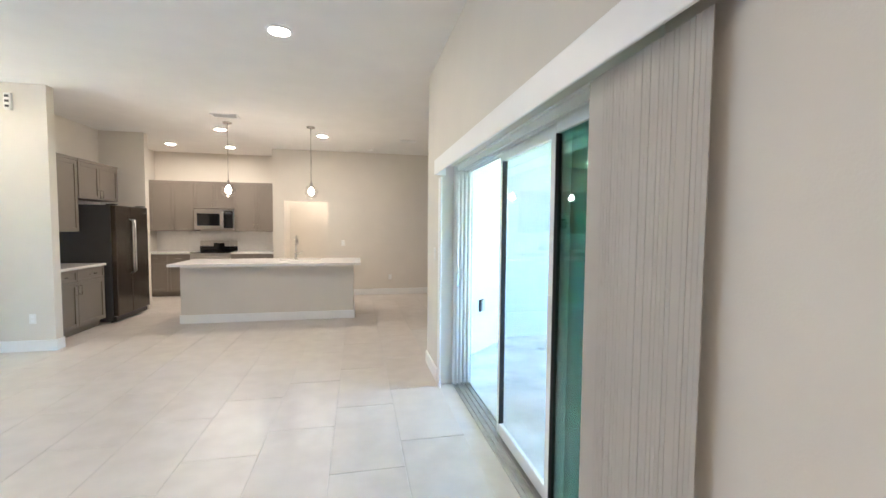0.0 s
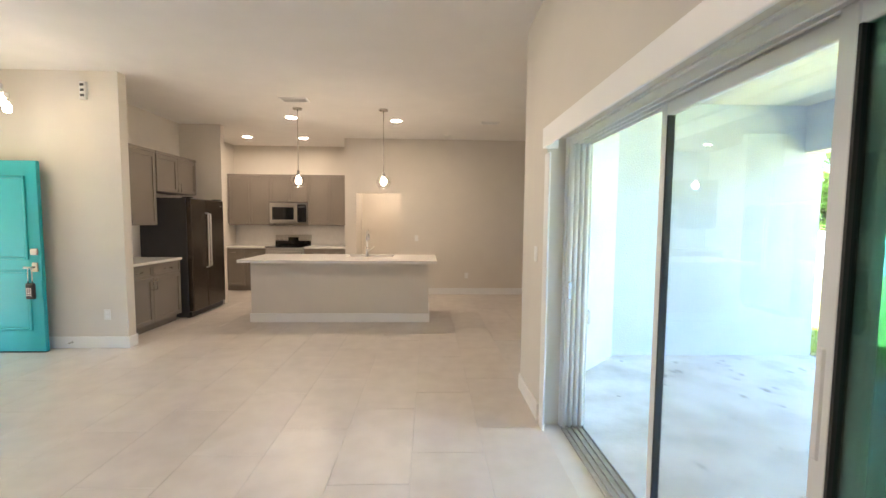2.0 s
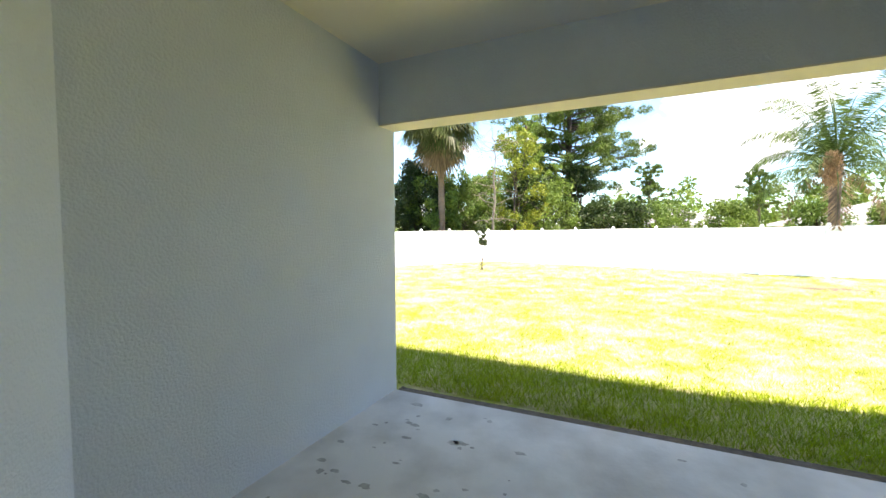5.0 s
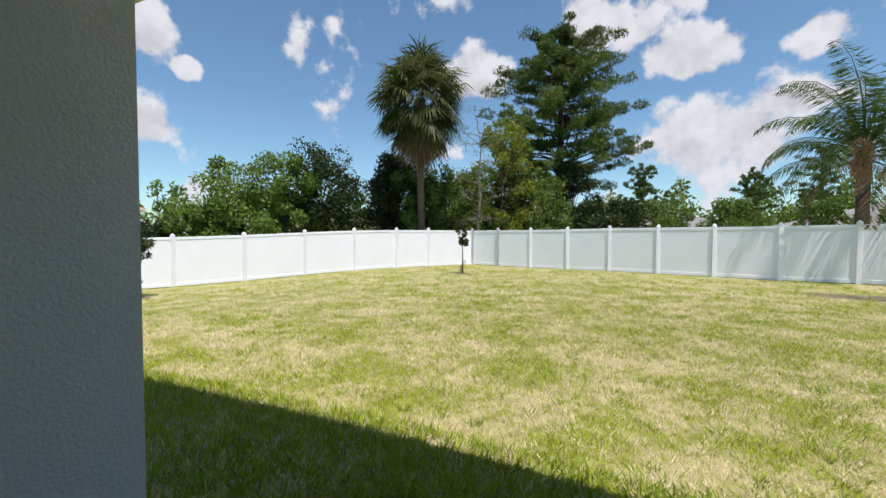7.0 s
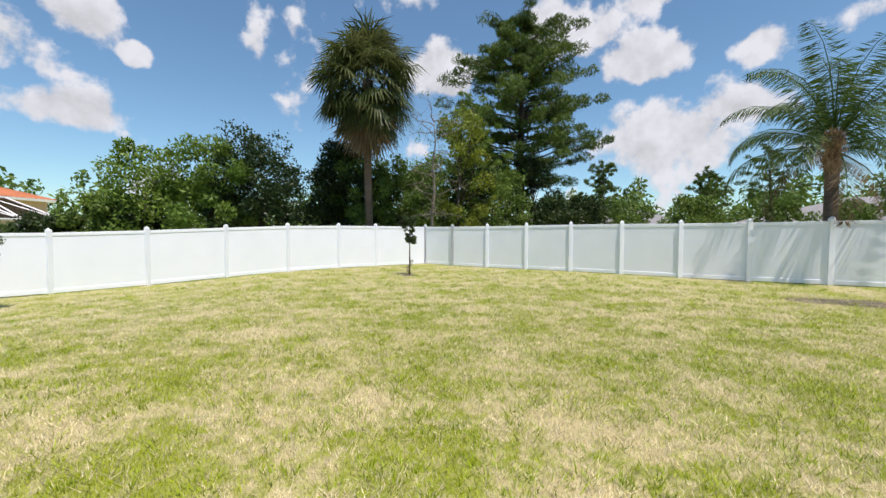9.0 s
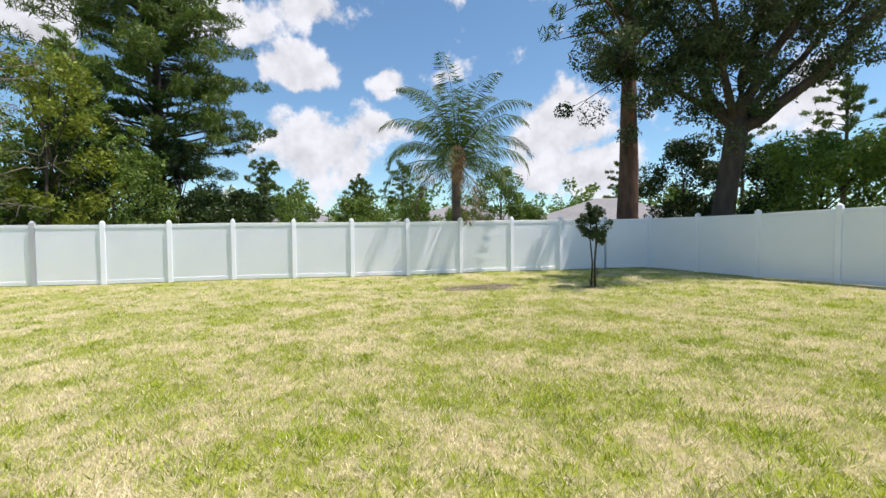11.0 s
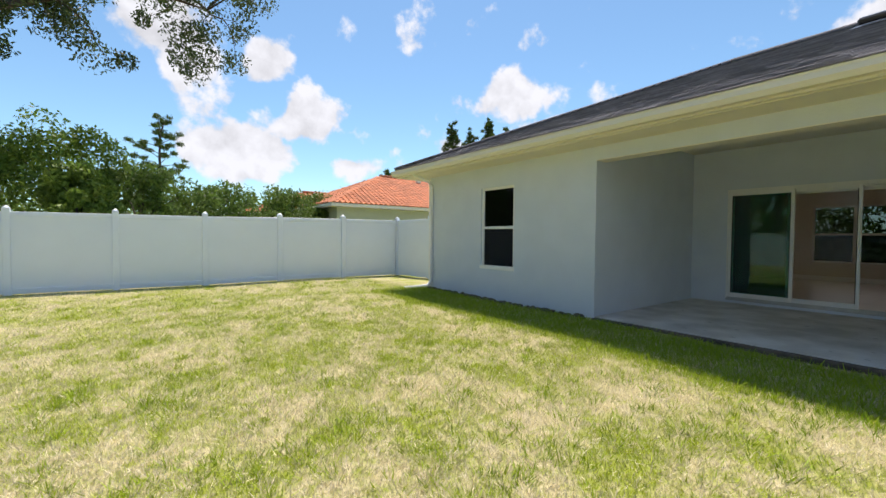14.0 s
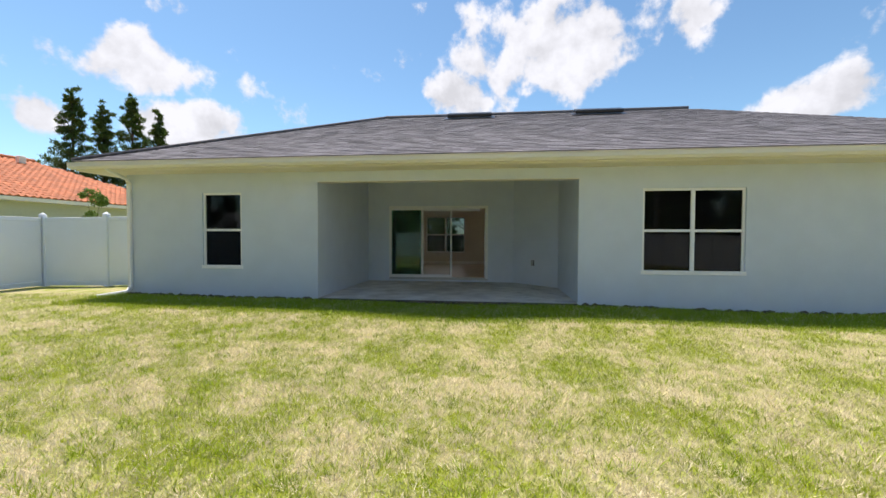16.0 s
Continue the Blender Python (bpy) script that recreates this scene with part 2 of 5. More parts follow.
M_SOIL = mat("bare_soil", (0.13, 0.10, 0.075), 1.0, vary=0.5, scale=14, bump=0.8, bscale=30)
M_BARK = mat("pine_bark", (0.075, 0.058, 0.046), 0.95, vary=0.5, scale=5, bump=1.0, bscale=9, mapped=(1, 1, 0.3))
M_REDBARK = mat("red_pine_bark", (0.15, 0.085, 0.060), 0.95, vary=0.6, scale=6, bump=1.0, bscale=10, mapped=(1, 1, 0.3))
M_PALMBARK = mat("palm_bark", (0.145, 0.105, 0.08), 0.95, vary=0.35, scale=4, bump=1.0, bscale=12, mapped=(0.4, 0.4, 3))
M_LEAF = leaf_mat("broad_leaf", (0.085, 0.16, 0.03), (0.15, 0.22, 0.04))
M_LEAF2 = leaf_mat("bright_leaf", (0.10, 0.20, 0.03), (0.18, 0.26, 0.04))
M_YELLOWLEAF = leaf_mat("yellow_green_leaf", (0.15, 0.20, 0.018), (0.22, 0.26, 0.03))
M_DARKLEAF = leaf_mat("dark_leaf", (0.020, 0.045, 0.014), (0.045, 0.075, 0.02), 0.4)
M_OAKLEAF = leaf_mat("oak_leaf", (0.045, 0.080, 0.028), (0.085, 0.115, 0.045))
M_NEEDLE = leaf_mat("pine_needle", (0.042, 0.088, 0.016), (0.10, 0.155, 0.024))
M_FROND = leaf_mat("palm_frond", (0.04, 0.09, 0.018), (0.085, 0.14, 0.03), 0.6)
M_FANLEAF = leaf_mat("fan_palm_leaf", (0.06, 0.09, 0.024), (0.135, 0.145, 0.055), 0.45)
M_DEADLEAF = leaf_mat("dead_frond", (0.30, 0.21, 0.125), (0.18, 0.13, 0.08), 0.8)
M_SEED = leaf_mat("dry_seed", (0.50, 0.33, 0.20), (0.40, 0.26, 0.16), 0.9)
M_TWIG = mat("grey_twig_bark", (0.23, 0.205, 0.17), 0.95, vary=0.3, scale=9)
M_MOSS = leaf_mat("grey_twig", (0.17, 0.155, 0.13), (0.24, 0.22, 0.18), 0.9)
M_CLAY = mat("clay_roof_tile", (0.52, 0.17, 0.065), 0.8, vary=0.25, scale=5, island=0.18)
M_GREENWALL = mat("pale_green_stucco", (0.42, 0.46, 0.36), 0.9, vary=0.06)
M_GREYROOF = mat("grey_shingle", (0.23, 0.23, 0.23), 0.95, vary=0.15, scale=3)
M_SCREEN = glass("pool_screen", (0.52, 0.50, 0.49), 0.0, 0.05)
M_ROOFPEACH = mat("peach_wall", (0.62, 0.47, 0.36), 0.9, vary=0.06)

# ---- mesh helpers ----
def add_box(bm, x0, y0, z0, x1, y1, z1, b=0.0, seg=1):
    r = bmesh.ops.create_cube(bm, size=1)
    for v in r["verts"]:
        v.co = Vector((x0 + (v.co.x + .5) * (x1 - x0), y0 + (v.co.y + .5) * (y1 - y0), z0 + (v.co.z + .5) * (z1 - z0)))
    if b:
        es = list({e for v in r["verts"] for e in v.link_edges})
        bmesh.ops.bevel(bm, geom=es, offset=b, segments=seg, affect="EDGES", profile=0.5)
    return bm

def bx(x0, y0, z0, x1, y1, z1, b=0.0, seg=1):
    return add_box(bmesh.new(), min(x0, x1), min(y0, y1), min(z0, z1), max(x0, x1), max(y0, y1), max(z0, z1), b, seg)

def add_tube(bm, pts, radii, n=10, caps=True):
    """A round tube along points, with a radius at each."""
    pts = [Vector(p) for p in pts]
    if not hasattr(radii, "__len__"):
        radii = [radii] * len(pts)
    rings = []
    for i, p in enumerate(pts):
        d = (pts[min(i + 1, len(pts) - 1)] - pts[max(i - 1, 0)]).normalized()
        s = d.orthogonal().normalized() if abs(d.z) > 0.99 else d.cross(Vector((0, 0, 1))).normalized()
        u = s.cross(d)
        rings.append([bm.verts.new(p + (s * math.cos(a) + u * math.sin(a)) * radii[i]) for a in [2 * math.pi * k / n for k in range(n)]])
    for a, b in zip(rings, rings[1:]):
        for k in range(n):
            f = bm.faces.new((a[k], a[(k + 1) % n], b[(k + 1) % n], b[k])); f.smooth = True
    if caps:
        bm.faces.new(rings[0][::-1]); bm.faces.new(rings[-1])
    return bm

def tube(pts, radii, n=10):
    return add_tube(bmesh.new(), pts, radii, n)

def lathe(profile, n=24):
    """A turned shape from (radius, z) pairs."""
    bm = bmesh.new(); rings = []
    for r, z in profile:
        rings.append([bm.verts.new((r * math.cos(2 * math.pi * k / n), r * math.sin(2 * math.pi * k / n), z)) for k in range(n)])
    for a, b in zip(rings, rings[1:]):
        for k in range(n):
            f = bm.faces.new((a[k], a[(k + 1) % n], b[(k + 1) % n], b[k])); f.smooth = True
    return bm

def prism(outline, z0, z1):
    """An upright prism over a plan outline, counter-clockwise."""
    bm = bmesh.new()
    lo = [bm.verts.new((x, y, z0)) for x, y in outline]; hi = [bm.verts.new((x, y, z1)) for x, y in outline]
    bm.faces.new(lo[::-1]); bm.faces.new(hi)
    for i in range(len(lo)):
        j = (i + 1) % len(lo); bm.faces.new((lo[i], lo[j], hi[j], hi[i]))
    return bm

def moved(bm, m):
    bmesh.ops.transform(bm, matrix=m, verts=bm.verts); return bm

def mesh_of(name, bm, material):
    me = bpy.data.meshes.new(name)
    bmesh.ops.recalc_face_normals(bm, faces=bm.faces)
    bm.to_mesh(me); bm.free(); me.materials.append(material); return me

def part(name, bm, material, parent, label=""):
    ob = new(name, mesh_of(name, bm, material)); ob.parent = parent
    return tagged(ob, label) if label else ob

def struct(name, bm, material):
    return tagged(new(name, mesh_of(name, bm, material)), kind="structure")

def thing(name, at, label, category, group="", turn=0):
    ob = new(name); ob.matrix_basis = pose(*at, 0, 0, turn); ob.empty_display_size = 0.1
    return tagged(ob, label, category, group)

def arrays_mesh(name, verts, faces_per, count, material):
    """A mesh of many loose faces of equal corner count, from a numpy array of corners."""
    me = bpy.data.meshes.new(name)
    n = len(verts)
    me.vertices.add(n); me.vertices.foreach_set("co", np.asarray(verts, dtype=np.float32).ravel())
    me.loops.add(n); me.loops.foreach_set("vertex_index", np.arange(n, dtype=np.int32))
    me.polygons.add(count); me.polygons.foreach_set("loop_start", np.arange(0, n, faces_per, dtype=np.int32))
    me.update(calc_edges=True); me.materials.append(material)
    return me

RNG = np.random.default_rng(5)
def leaves(centres, radii, per, size, aspect=2.2, flat=(1, 1, 1), droop=0.0):
    """Corners of pointed leaf quads scattered in round clumps."""
    c = np.repeat(np.asarray(centres, float), per, 0); r = np.repeat(np.asarray(radii, float), per)
    n = len(c); d = RNG.normal(size=(n, 3)); d /= np.linalg.norm(d, axis=1)[:, None]
    p = c + d * (r * RNG.uniform(0.25, 1.0, n) ** 0.6)[:, None] * np.array(flat)
    a = RNG.normal(size=(n, 3)); a[:, 2] -= droop; a /= np.linalg.norm(a, axis=1)[:, None]
    b = np.cross(a, RNG.normal(size=(n, 3))); b /= np.linalg.norm(b, axis=1)[:, None]
    s = (size * RNG.uniform(0.6, 1.3, n))[:, None]
    a = a * s; b = b * s / aspect
    return np.stack([p - a * .5, p + b * .5, p + a * .5, p - b * .5], 1).reshape(-1, 3)

def foliage(name, corners, material, parent):
    ob = new(name, arrays_mesh(name, corners, 4, len(corners) // 4, material)); ob.parent = parent
    return ob

# ---- large structure ----
CEIL = 3.05
def wall_run(name, axis, a0, a1, b0, b1, z0, z1, material, openings=()):
    """A wall along one axis from a0 to a1, from b0 to b1 across it, with openings (from, to, bottom, top)."""
    bm = bmesh.new()
    def put(p, q, lo, hi):
        if q - p > 0.001 and hi - lo > 0.001:
            if axis == "y":
                add_box(bm, b0, p, lo, b1, q, hi)
            else:
                add_box(bm, p, b0, lo, q, b1, hi)
    at = a0
    for p, q, lo, hi in sorted(openings):
        put(at, p, z0, z1); put(p, q, z0, lo); put(p, q, hi, z1); at = q
    put(at, a1, z0, z1)
    return struct(name, bm, material)

floor = struct("floor", prism([(-5.25, -4.1), (4.4, -4.1), (4.4, -.02), (1.07, -.02), (1.07, 4.22), (2.05, 5.3), (4.4, 5.3), (4.4, 13.6), (-5.25, 13.6)], -.3, -.0025), M_GROUT)
slab = struct("lanai_slab", prism([(1.075, .09), (4.49, .09), (4.49, 5.24), (2.13, 5.24), (1.075, 4.2)], -.3, -.08), M_CONC)
struct("ceiling", bx(-5.2, -4.1, CEIL, 4.10, 13.5, CEIL + .02), M_CEIL)
struct("lanai_ceiling", bx(1.08, .09, 2.80, 4.28, 5.24, 2.83), M_SOFFIT)
# the wall with the sliding door, drywall inside and stucco outside
wall_run("wall_slider_inside", "y", -4.1, 3.5, .80, .98, -.01, CEIL, M_WALL, [(.70, 3.5, -.01, 2.04)])
wall_run("wall_slider_outside", "y", -.02, 3.5, .98, 1.08, -.2, 2.80, M_STUCCO, [(.70, 3.5, -.03, 2.04)])
struct("wall_angle_inside", prism([(.80, 3.5), (.98, 3.5), (.98, 4.23), (2.04, 5.30), (4.10, 5.30), (4.10, 5.42), (1.98, 5.42), (.80, 4.15)], -.01, CEIL), M_WALL)
struct("wall_angle_outside", prism([(.98, 3.5), (1.08, 3.5), (1.08, 4.2), (2.12, 5.24), (4.51, 5.24), (4.51, 5.30), (2.04, 5.30), (.98, 4.23)], -.3, 2.80), M_STUCCO)
struct("wall_lanai_side", bx(1.08, -.02, -.3, 4.41, .09, 2.80), M_STUCCO)
struct("lanai_beam", bx(4.28, .09, 2.29, 4.51, 5.24, 2.80), M_STUCCO)
struct("lanai_beam_edge", bx(4.275, .09, 2.278, 4.515, 5.24, 2.289), M_SOFFIT)
wall_run("wall_facade_south", "y", -4.22, .09, 4.41, 4.51, -.3, 2.6, M_STUCCO, [(-2.46, -1.575, .52, 2.085)])
wall_run("wall_facade_north", "y", 5.30, 13.7, 4.41, 4.51, -.3, 2.6, M_STUCCO, [(6.385, 8.16, .52, 2.085)])
wall_run("wall_nook_inside", "y", 5.42, 13.5, 4.30, 4.41, -.01, 2.92, M_WALL, [(6.385, 8.16, .52, 2.085)])
wall_run("wall_bedroom_inside", "y", -4.1, -.02, 4.30, 4.41, -.01, 2.92, M_WALL, [(-2.46, -1.575, .52, 2.085)])
wall_run("wall_south", "x", -5.25, 4.41, -4.22, -4.1, -.3, 2.6, M_STUCCO)
wall_run("wall_north", "x", -5.25, 4.41, 13.6, 13.7, -.3, 2.6, M_STUCCO)
wall_run("wall_west", "y", -4.1, 13.6, -5.25, -5.1, -.3, CEIL, M_WALL, [(.75, 2.45, .5, 2.05), (4.32, 5.22, -.006, 2.06)])
wall_run("wall_living_back", "x", -5.1, .80, -3.2, -3.08, -.01, CEIL, M_WALL)
wall_run("wall_entry_stub", "x", -5.1, -3.4, 5.33, 5.45, -.01, CEIL, M_WALL)
wall_run("wall_kitchen_side", "y", 5.45, 9.82, -4.32, -4.2, -.01, CEIL, M_WALL)
wall_run("wall_kitchen_back", "x", -4.2, -1.53, 9.7, 9.82, -.01, CEIL, M_WALL)
wall_run("wall_fridge_stub", "x", -4.2, -3.52, 7.76, 7.88, -.01, CEIL, M_WALL)
wall_run("wall_kitchen_return", "y", 8.87, 9.7, -1.65, -1.53, -.01, CEIL, M_WALL)
wall_run("wall_pantry", "x", -1.65, 4.10, 8.75, 8.87, -.01, CEIL, M_WALL, [(-1.43, -.555, -.006, 1.995)])
wall_run("wall_pantry_back", "x", -1.53, .7, 10.1, 10.2, -.01, CEIL, M_WALL)
wall_run("wall_pantry_west", "y", 9.82, 10.1, -1.65, -1.53, -.01, CEIL, M_WALL)
wall_run("wall_pantry_side", "y", 8.87, 10.1, .1, .2, -.01, CEIL, M_WALL)

# unseen porch, added to cut the sky light through the front door
struct("added_shade_roof", bx(-8.4, 2.6, 2.62, -5.26, 6.9, 2.75), M_SOFFIT)
struct("added_shade_wall", bx(-8.4, 6.7, -.25, -5.26, 6.9, 2.62), M_STUCCO)
struct("added_porch_floor", bx(-8.4, 2.6, -.25, -5.26, 6.7, -.05), M_CONC)
for py in (2.7, 6.5):
    struct("added_shade_column", bx(-8.35, py, -.25, -8.1, py + .25, 2.62, .01), M_STUCCO)
# baseboards, one per wall stretch
def baseboard(x0, y0, x1, y1, nx, ny):
    bm = bmesh.new(); d = .016
    if nx:
        add_box(bm, min(x0, x0 + nx * d), min(y0, y1), 0, max(x0, x0 + nx * d), max(y0, y1), .13, .004)
    else:
        add_box(bm, min(x0, x1), min(y0, y0 + ny * d), 0, max(x0, x1), max(y0, y0 + ny * d), .13, .004)
    return struct("baseboard", bm, M_TRIM)
baseboard(.80, 3.55, .80, 4.15, -1, 0); baseboard(.80, -3.05, .80, .62, -1, 0)
baseboard(-.55, 8.75, 4.28, 8.75, 0, -1); baseboard(-1.65, 8.75, -1.43, 8.75, 0, -1)
baseboard(-5.08, 5.33, -3.40, 5.33, 0, -1); baseboard(-3.40, 5.315, -3.40, 5.46, 1, 0)
baseboard(-5.10, -3.05, -5.10, 4.30, 1, 0); baseboard(-5.08, -3.08, .78, -3.08, 0, 1)
baseboard(4.30, 5.45, 4.30, 8.70, -1, 0); baseboard(-1.50, 10.1, .08, 10.1, 0, -1); baseboard(1.90, 5.42, 4.26, 5.42, 0, 1)
struct("baseboard", moved(bx(0, -.016, 0, 1.70, 0, .13, .004), pose(.80, 4.15, 0, 0, 0, 47.1) @ pose(0, .016, 0)), M_TRIM)

# ---- roof ----
EX, EY0, EY1, EZ, SL, RX = 5.06, -4.93, 14.4, 2.69, 0.422, -.15
RZ = EZ + (EX - RX) * SL
WX = -7.5
roof = tagged(new("roof"), kind="structure")
bm = bmesh.new()
def V(x, y, z):
    return bm.verts.new((x, y, z))
a, b, c, d = V(EX, EY0, EZ), V(EX, EY1, EZ), V(WX, EY1, EZ), V(WX, EY0, EZ)
e, f = V(RX, EY0 + (EX - RX), RZ), V(RX, EY1 - (EX - RX), RZ)
for fc in ((a, b, f, e), (b, c, f), (c, d, e, f), (d, a, e)):
    bm.faces.new(fc)
part("roof_deck", bm, M_SHINGLE, roof)
# shingle courses with a butt edge each, on the yard slope and the south hip
def courses(origin, along, upslope, normal, length, run, left_cut, right_cut):
    out = []; step, w = .145, .32
    for i in range(int(run / step)):
        s0, s1 = i * step, (i + 1) * step + .03
        lo, hi = s0 * left_cut, length - s0 * right_cut
        t = lo - random.random() * w
        while t < hi:
            ww = w * random.uniform(.6, 1.3); p, q = max(t, lo), min(t + ww, hi); t += ww
            if q - p < .02:
                continue
            h = .014 + .006 * random.random()
            A, B = origin + along * p + upslope * s0, origin + along * q + upslope * s0
            C, D = origin + along * q + upslope * s1, origin + along * p + upslope * s1
            out.append((A + normal * h, B + normal * h, C + normal * .004, D + normal * .004, A, B))
    return out
cs = math.cos(math.atan(SL)); sn = math.sin(math.atan(SL))
rows_ = courses(Vector((EX, EY0, EZ)), Vector((0, 1, 0)), Vector((-cs, 0, sn)), Vector((sn, 0, cs)), EY1 - EY0, (EX - RX) / cs, cs, cs)
rows_ += courses(Vector((WX, EY0, EZ)), Vector((1, 0, 0)), Vector((0, cs, sn)), Vector((0, -sn, cs)), EX - WX, (EX - RX) / cs, cs * (RX - WX) / (EX - RX), cs)
vs, fs = [], []
for q in rows_:
    k = len(vs); vs += [tuple(v) for v in q]; fs += [(k, k + 1, k + 2, k + 3), (k + 4, k + 5, k + 1, k)]
me = bpy.data.meshes.new("shingles"); me.from_pydata(vs, [], fs); me.materials.append(M_SHINGLE)
ob = tagged(new("shingles", me), "grey asphalt shingles in overlapping courses", kind="stuff"); ob.parent = roof
bm = add_tube(bmesh.new(), [(EX, EY0, EZ + .03), (RX, EY0 + EX - RX, RZ + .03)], .045, 6)
part("hip_cap", bm, M_SHINGLE, roof)
part("ridge_cap", tube([(RX, EY0 + EX - RX, RZ + .03), (RX, EY1 - EX + RX, RZ + .03)], .05, 6), M_SHINGLE, roof)
part("fascia", bx(4.97, EY0 + .06, 2.50, 5.03, EY1, 2.69), M_GUTTER, roof)
part("fascia", bx(WX, EY0 + .05, 2.50, 4.97, EY0 + .11, 2.69), M_GUTTER, roof)
struct("soffit", bx(4.51, EY0 + .11, 2.49, 4.97, EY1, 2.515), M_SOFFIT)
struct("soffit", bx(-5.25, EY0 + .11, 2.49, 4.51, -4.22, 2.515), M_SOFFIT)
def gutter_profile(length):
    bm = bmesh.new(); prof = [(0, 0), (.09, 0), (.125, .05), (.125, .10), (.135, .125), (.11, .125), (.10, .06), (.08, .02), (.0, .02)]
    A = [bm.verts.new((x, 0, z)) for x, z in prof]; B = [bm.verts.new((x, length, z)) for x, z in prof]
    for i in range(len(A) - 1):
        bm.faces.new((A[i], A[i + 1], B[i + 1], B[i]))
    bm.faces.new(A); bm.faces.new(B)
    return bm
g = thing("gutter", (5.03, EY0, 2.525), "cream painted aluminium gutter along the eave", "gutter")
part("trough", gutter_profile(EY1 - EY0), M_GUTTER, g)
dp = thing("downspout", (4.51, -4.12, -.1), "white downspout with elbow at the house corner", "downspout")
part("pipe", bx(.01, -.05, .12, .08, .03, 2.40, .01), M_TRIM, dp)
part("elbow", tube([(.045, -.01, 2.38), (.10, -.01, 2.48), (.50, -.01, 2.60), (.57, -.01, 2.66)], .04, 8), M_TRIM, dp)
part("outlet", tube([(.045, -.01, .16), (.12, -.03, .07), (.62, -.22, .03)], [.045, .045, .05], 8), M_TRIM, dp)
def roof_vent(y0, y1, x):
    z = EZ + (EX - x) * SL
    t = thing("roof_vent", (x, y0, z + .02), "low black metal vent on the grey roof", "roof vent", "roof vents")
    L = y1 - y0
    part("flashing", moved(bx(-.28, -.08, -.01, .28, L + .08, .005), pose(0, 0, 0, 0, math.degrees(math.atan(SL)), 0)), M_BLACK, t)
    part("cap", moved(bx(-.17, 0, .03, .17, L, .13, .025), pose(0, 0, 0, 0, math.degrees(math.atan(SL)), 0)), M_BLACK, t)
roof_vent(2.29, 3.59, .42); roof_vent(5.91, 7.21, .42)

# ---- ground ----
PLAN = [(4.6, -4.5, -.08), (4.6, 0, -.11), (4.6, 5, -.11), (4.6, 12, -.14), (12.4, 3.7, -.32), (8, 3.8, -.30), (15.4, -4.3, -.39), (3.2, -8, -.16), (10.4, -8.8, -.21),
        (17.7, -9.4, -.25), (19.0, -6, -.29), (21, 1.8, -.36), (23.4, 9.5, -.42), (18.8, 9.6, -.42), (11.3, 19.6, -.80), (11, 16.5, -.68), (-6, 5, -.2), (-6, -8, -.2)]
PL = np.array(PLAN)
def ground_z(x, y):
    x = np.asarray(x, float); y = np.asarray(y, float)
    w = 1 / ((x[..., None] - PL[:, 0]) ** 2 + (y[..., None] - PL[:, 1]) ** 2 + .6) ** 1.5
    return (w * PL[:, 2]).sum(-1) / w.sum(-1)
gx = np.concatenate([[-900, -300, -100, -50, -25, -12], np.arange(-6, 28.1, .5), [32, 40, 60, 100, 300, 900]])
gy = np.concatenate([[-900, -300, -100, -50, -25], np.arange(-14, 26.1, .5), [32, 45, 80, 150, 400, 900]])
GX, GY = np.meshgrid(gx, gy, indexing="ij"); GZ = ground_z(GX, GY)
nx_, ny_ = GX.shape
me = bpy.data.meshes.new("ground")
idx = np.arange(nx_ * ny_).reshape(nx_, ny_)
me.from_pydata(np.stack([GX, GY, GZ], -1).reshape(-1, 3).tolist(), [], np.stack([idx[:-1, :-1], idx[1:, :-1], idx[1:, 1:], idx[:-1, 1:]], -1).reshape(-1, 4).tolist())
me.materials.append(M_GROUND); tagged(new("ground", me), kind="structure")
def gz(x, y):
    return float(ground_z(x, y))

# scattered green tufts and grass blades: dense where the walk passes, thinner toward the fences
def blades(n, x0, x1, y0, y1, h0, h1, soft_edge=False):
    x = RNG.normal((x0 + x1) / 2, (x1 - x0) / 2, n) if soft_edge else RNG.uniform(x0, x1, n); y = RNG.normal((y0 + y1) / 2, (y1 - y0) / 2, n) if soft_edge else RNG.uniform(y0, y1, n)
    keep = (x > 4.56) & ~((x < 4.7) & (y > -4.3)) & (y > -8.6 - (17.7 - x) * -.09 * -1) & ((y - 19.6) < (x - 11.3) * -.66) & (y < 22) & (x < 18.6 + (y + 6.5) * .3)
    x, y = x[keep], y[keep]; n = len(x); z = ground_z(x, y)
    a = RNG.uniform(0, 2 * np.pi, n); h = RNG.uniform(h0, h1, n); w = h * .065 + .0013
    lx, ly = RNG.normal(0, .55, n) * h, RNG.normal(0, .55, n) * h
    p0 = np.stack([x - np.cos(a) * w, y - np.sin(a) * w, z - .004], 1); p1 = np.stack([x + np.cos(a) * w, y + np.sin(a) * w, z - .004], 1)
    p2 = np.stack([x + lx, y + ly, z + h], 1)
    return np.stack([p0, p1, p2], 1).reshape(-1, 3)
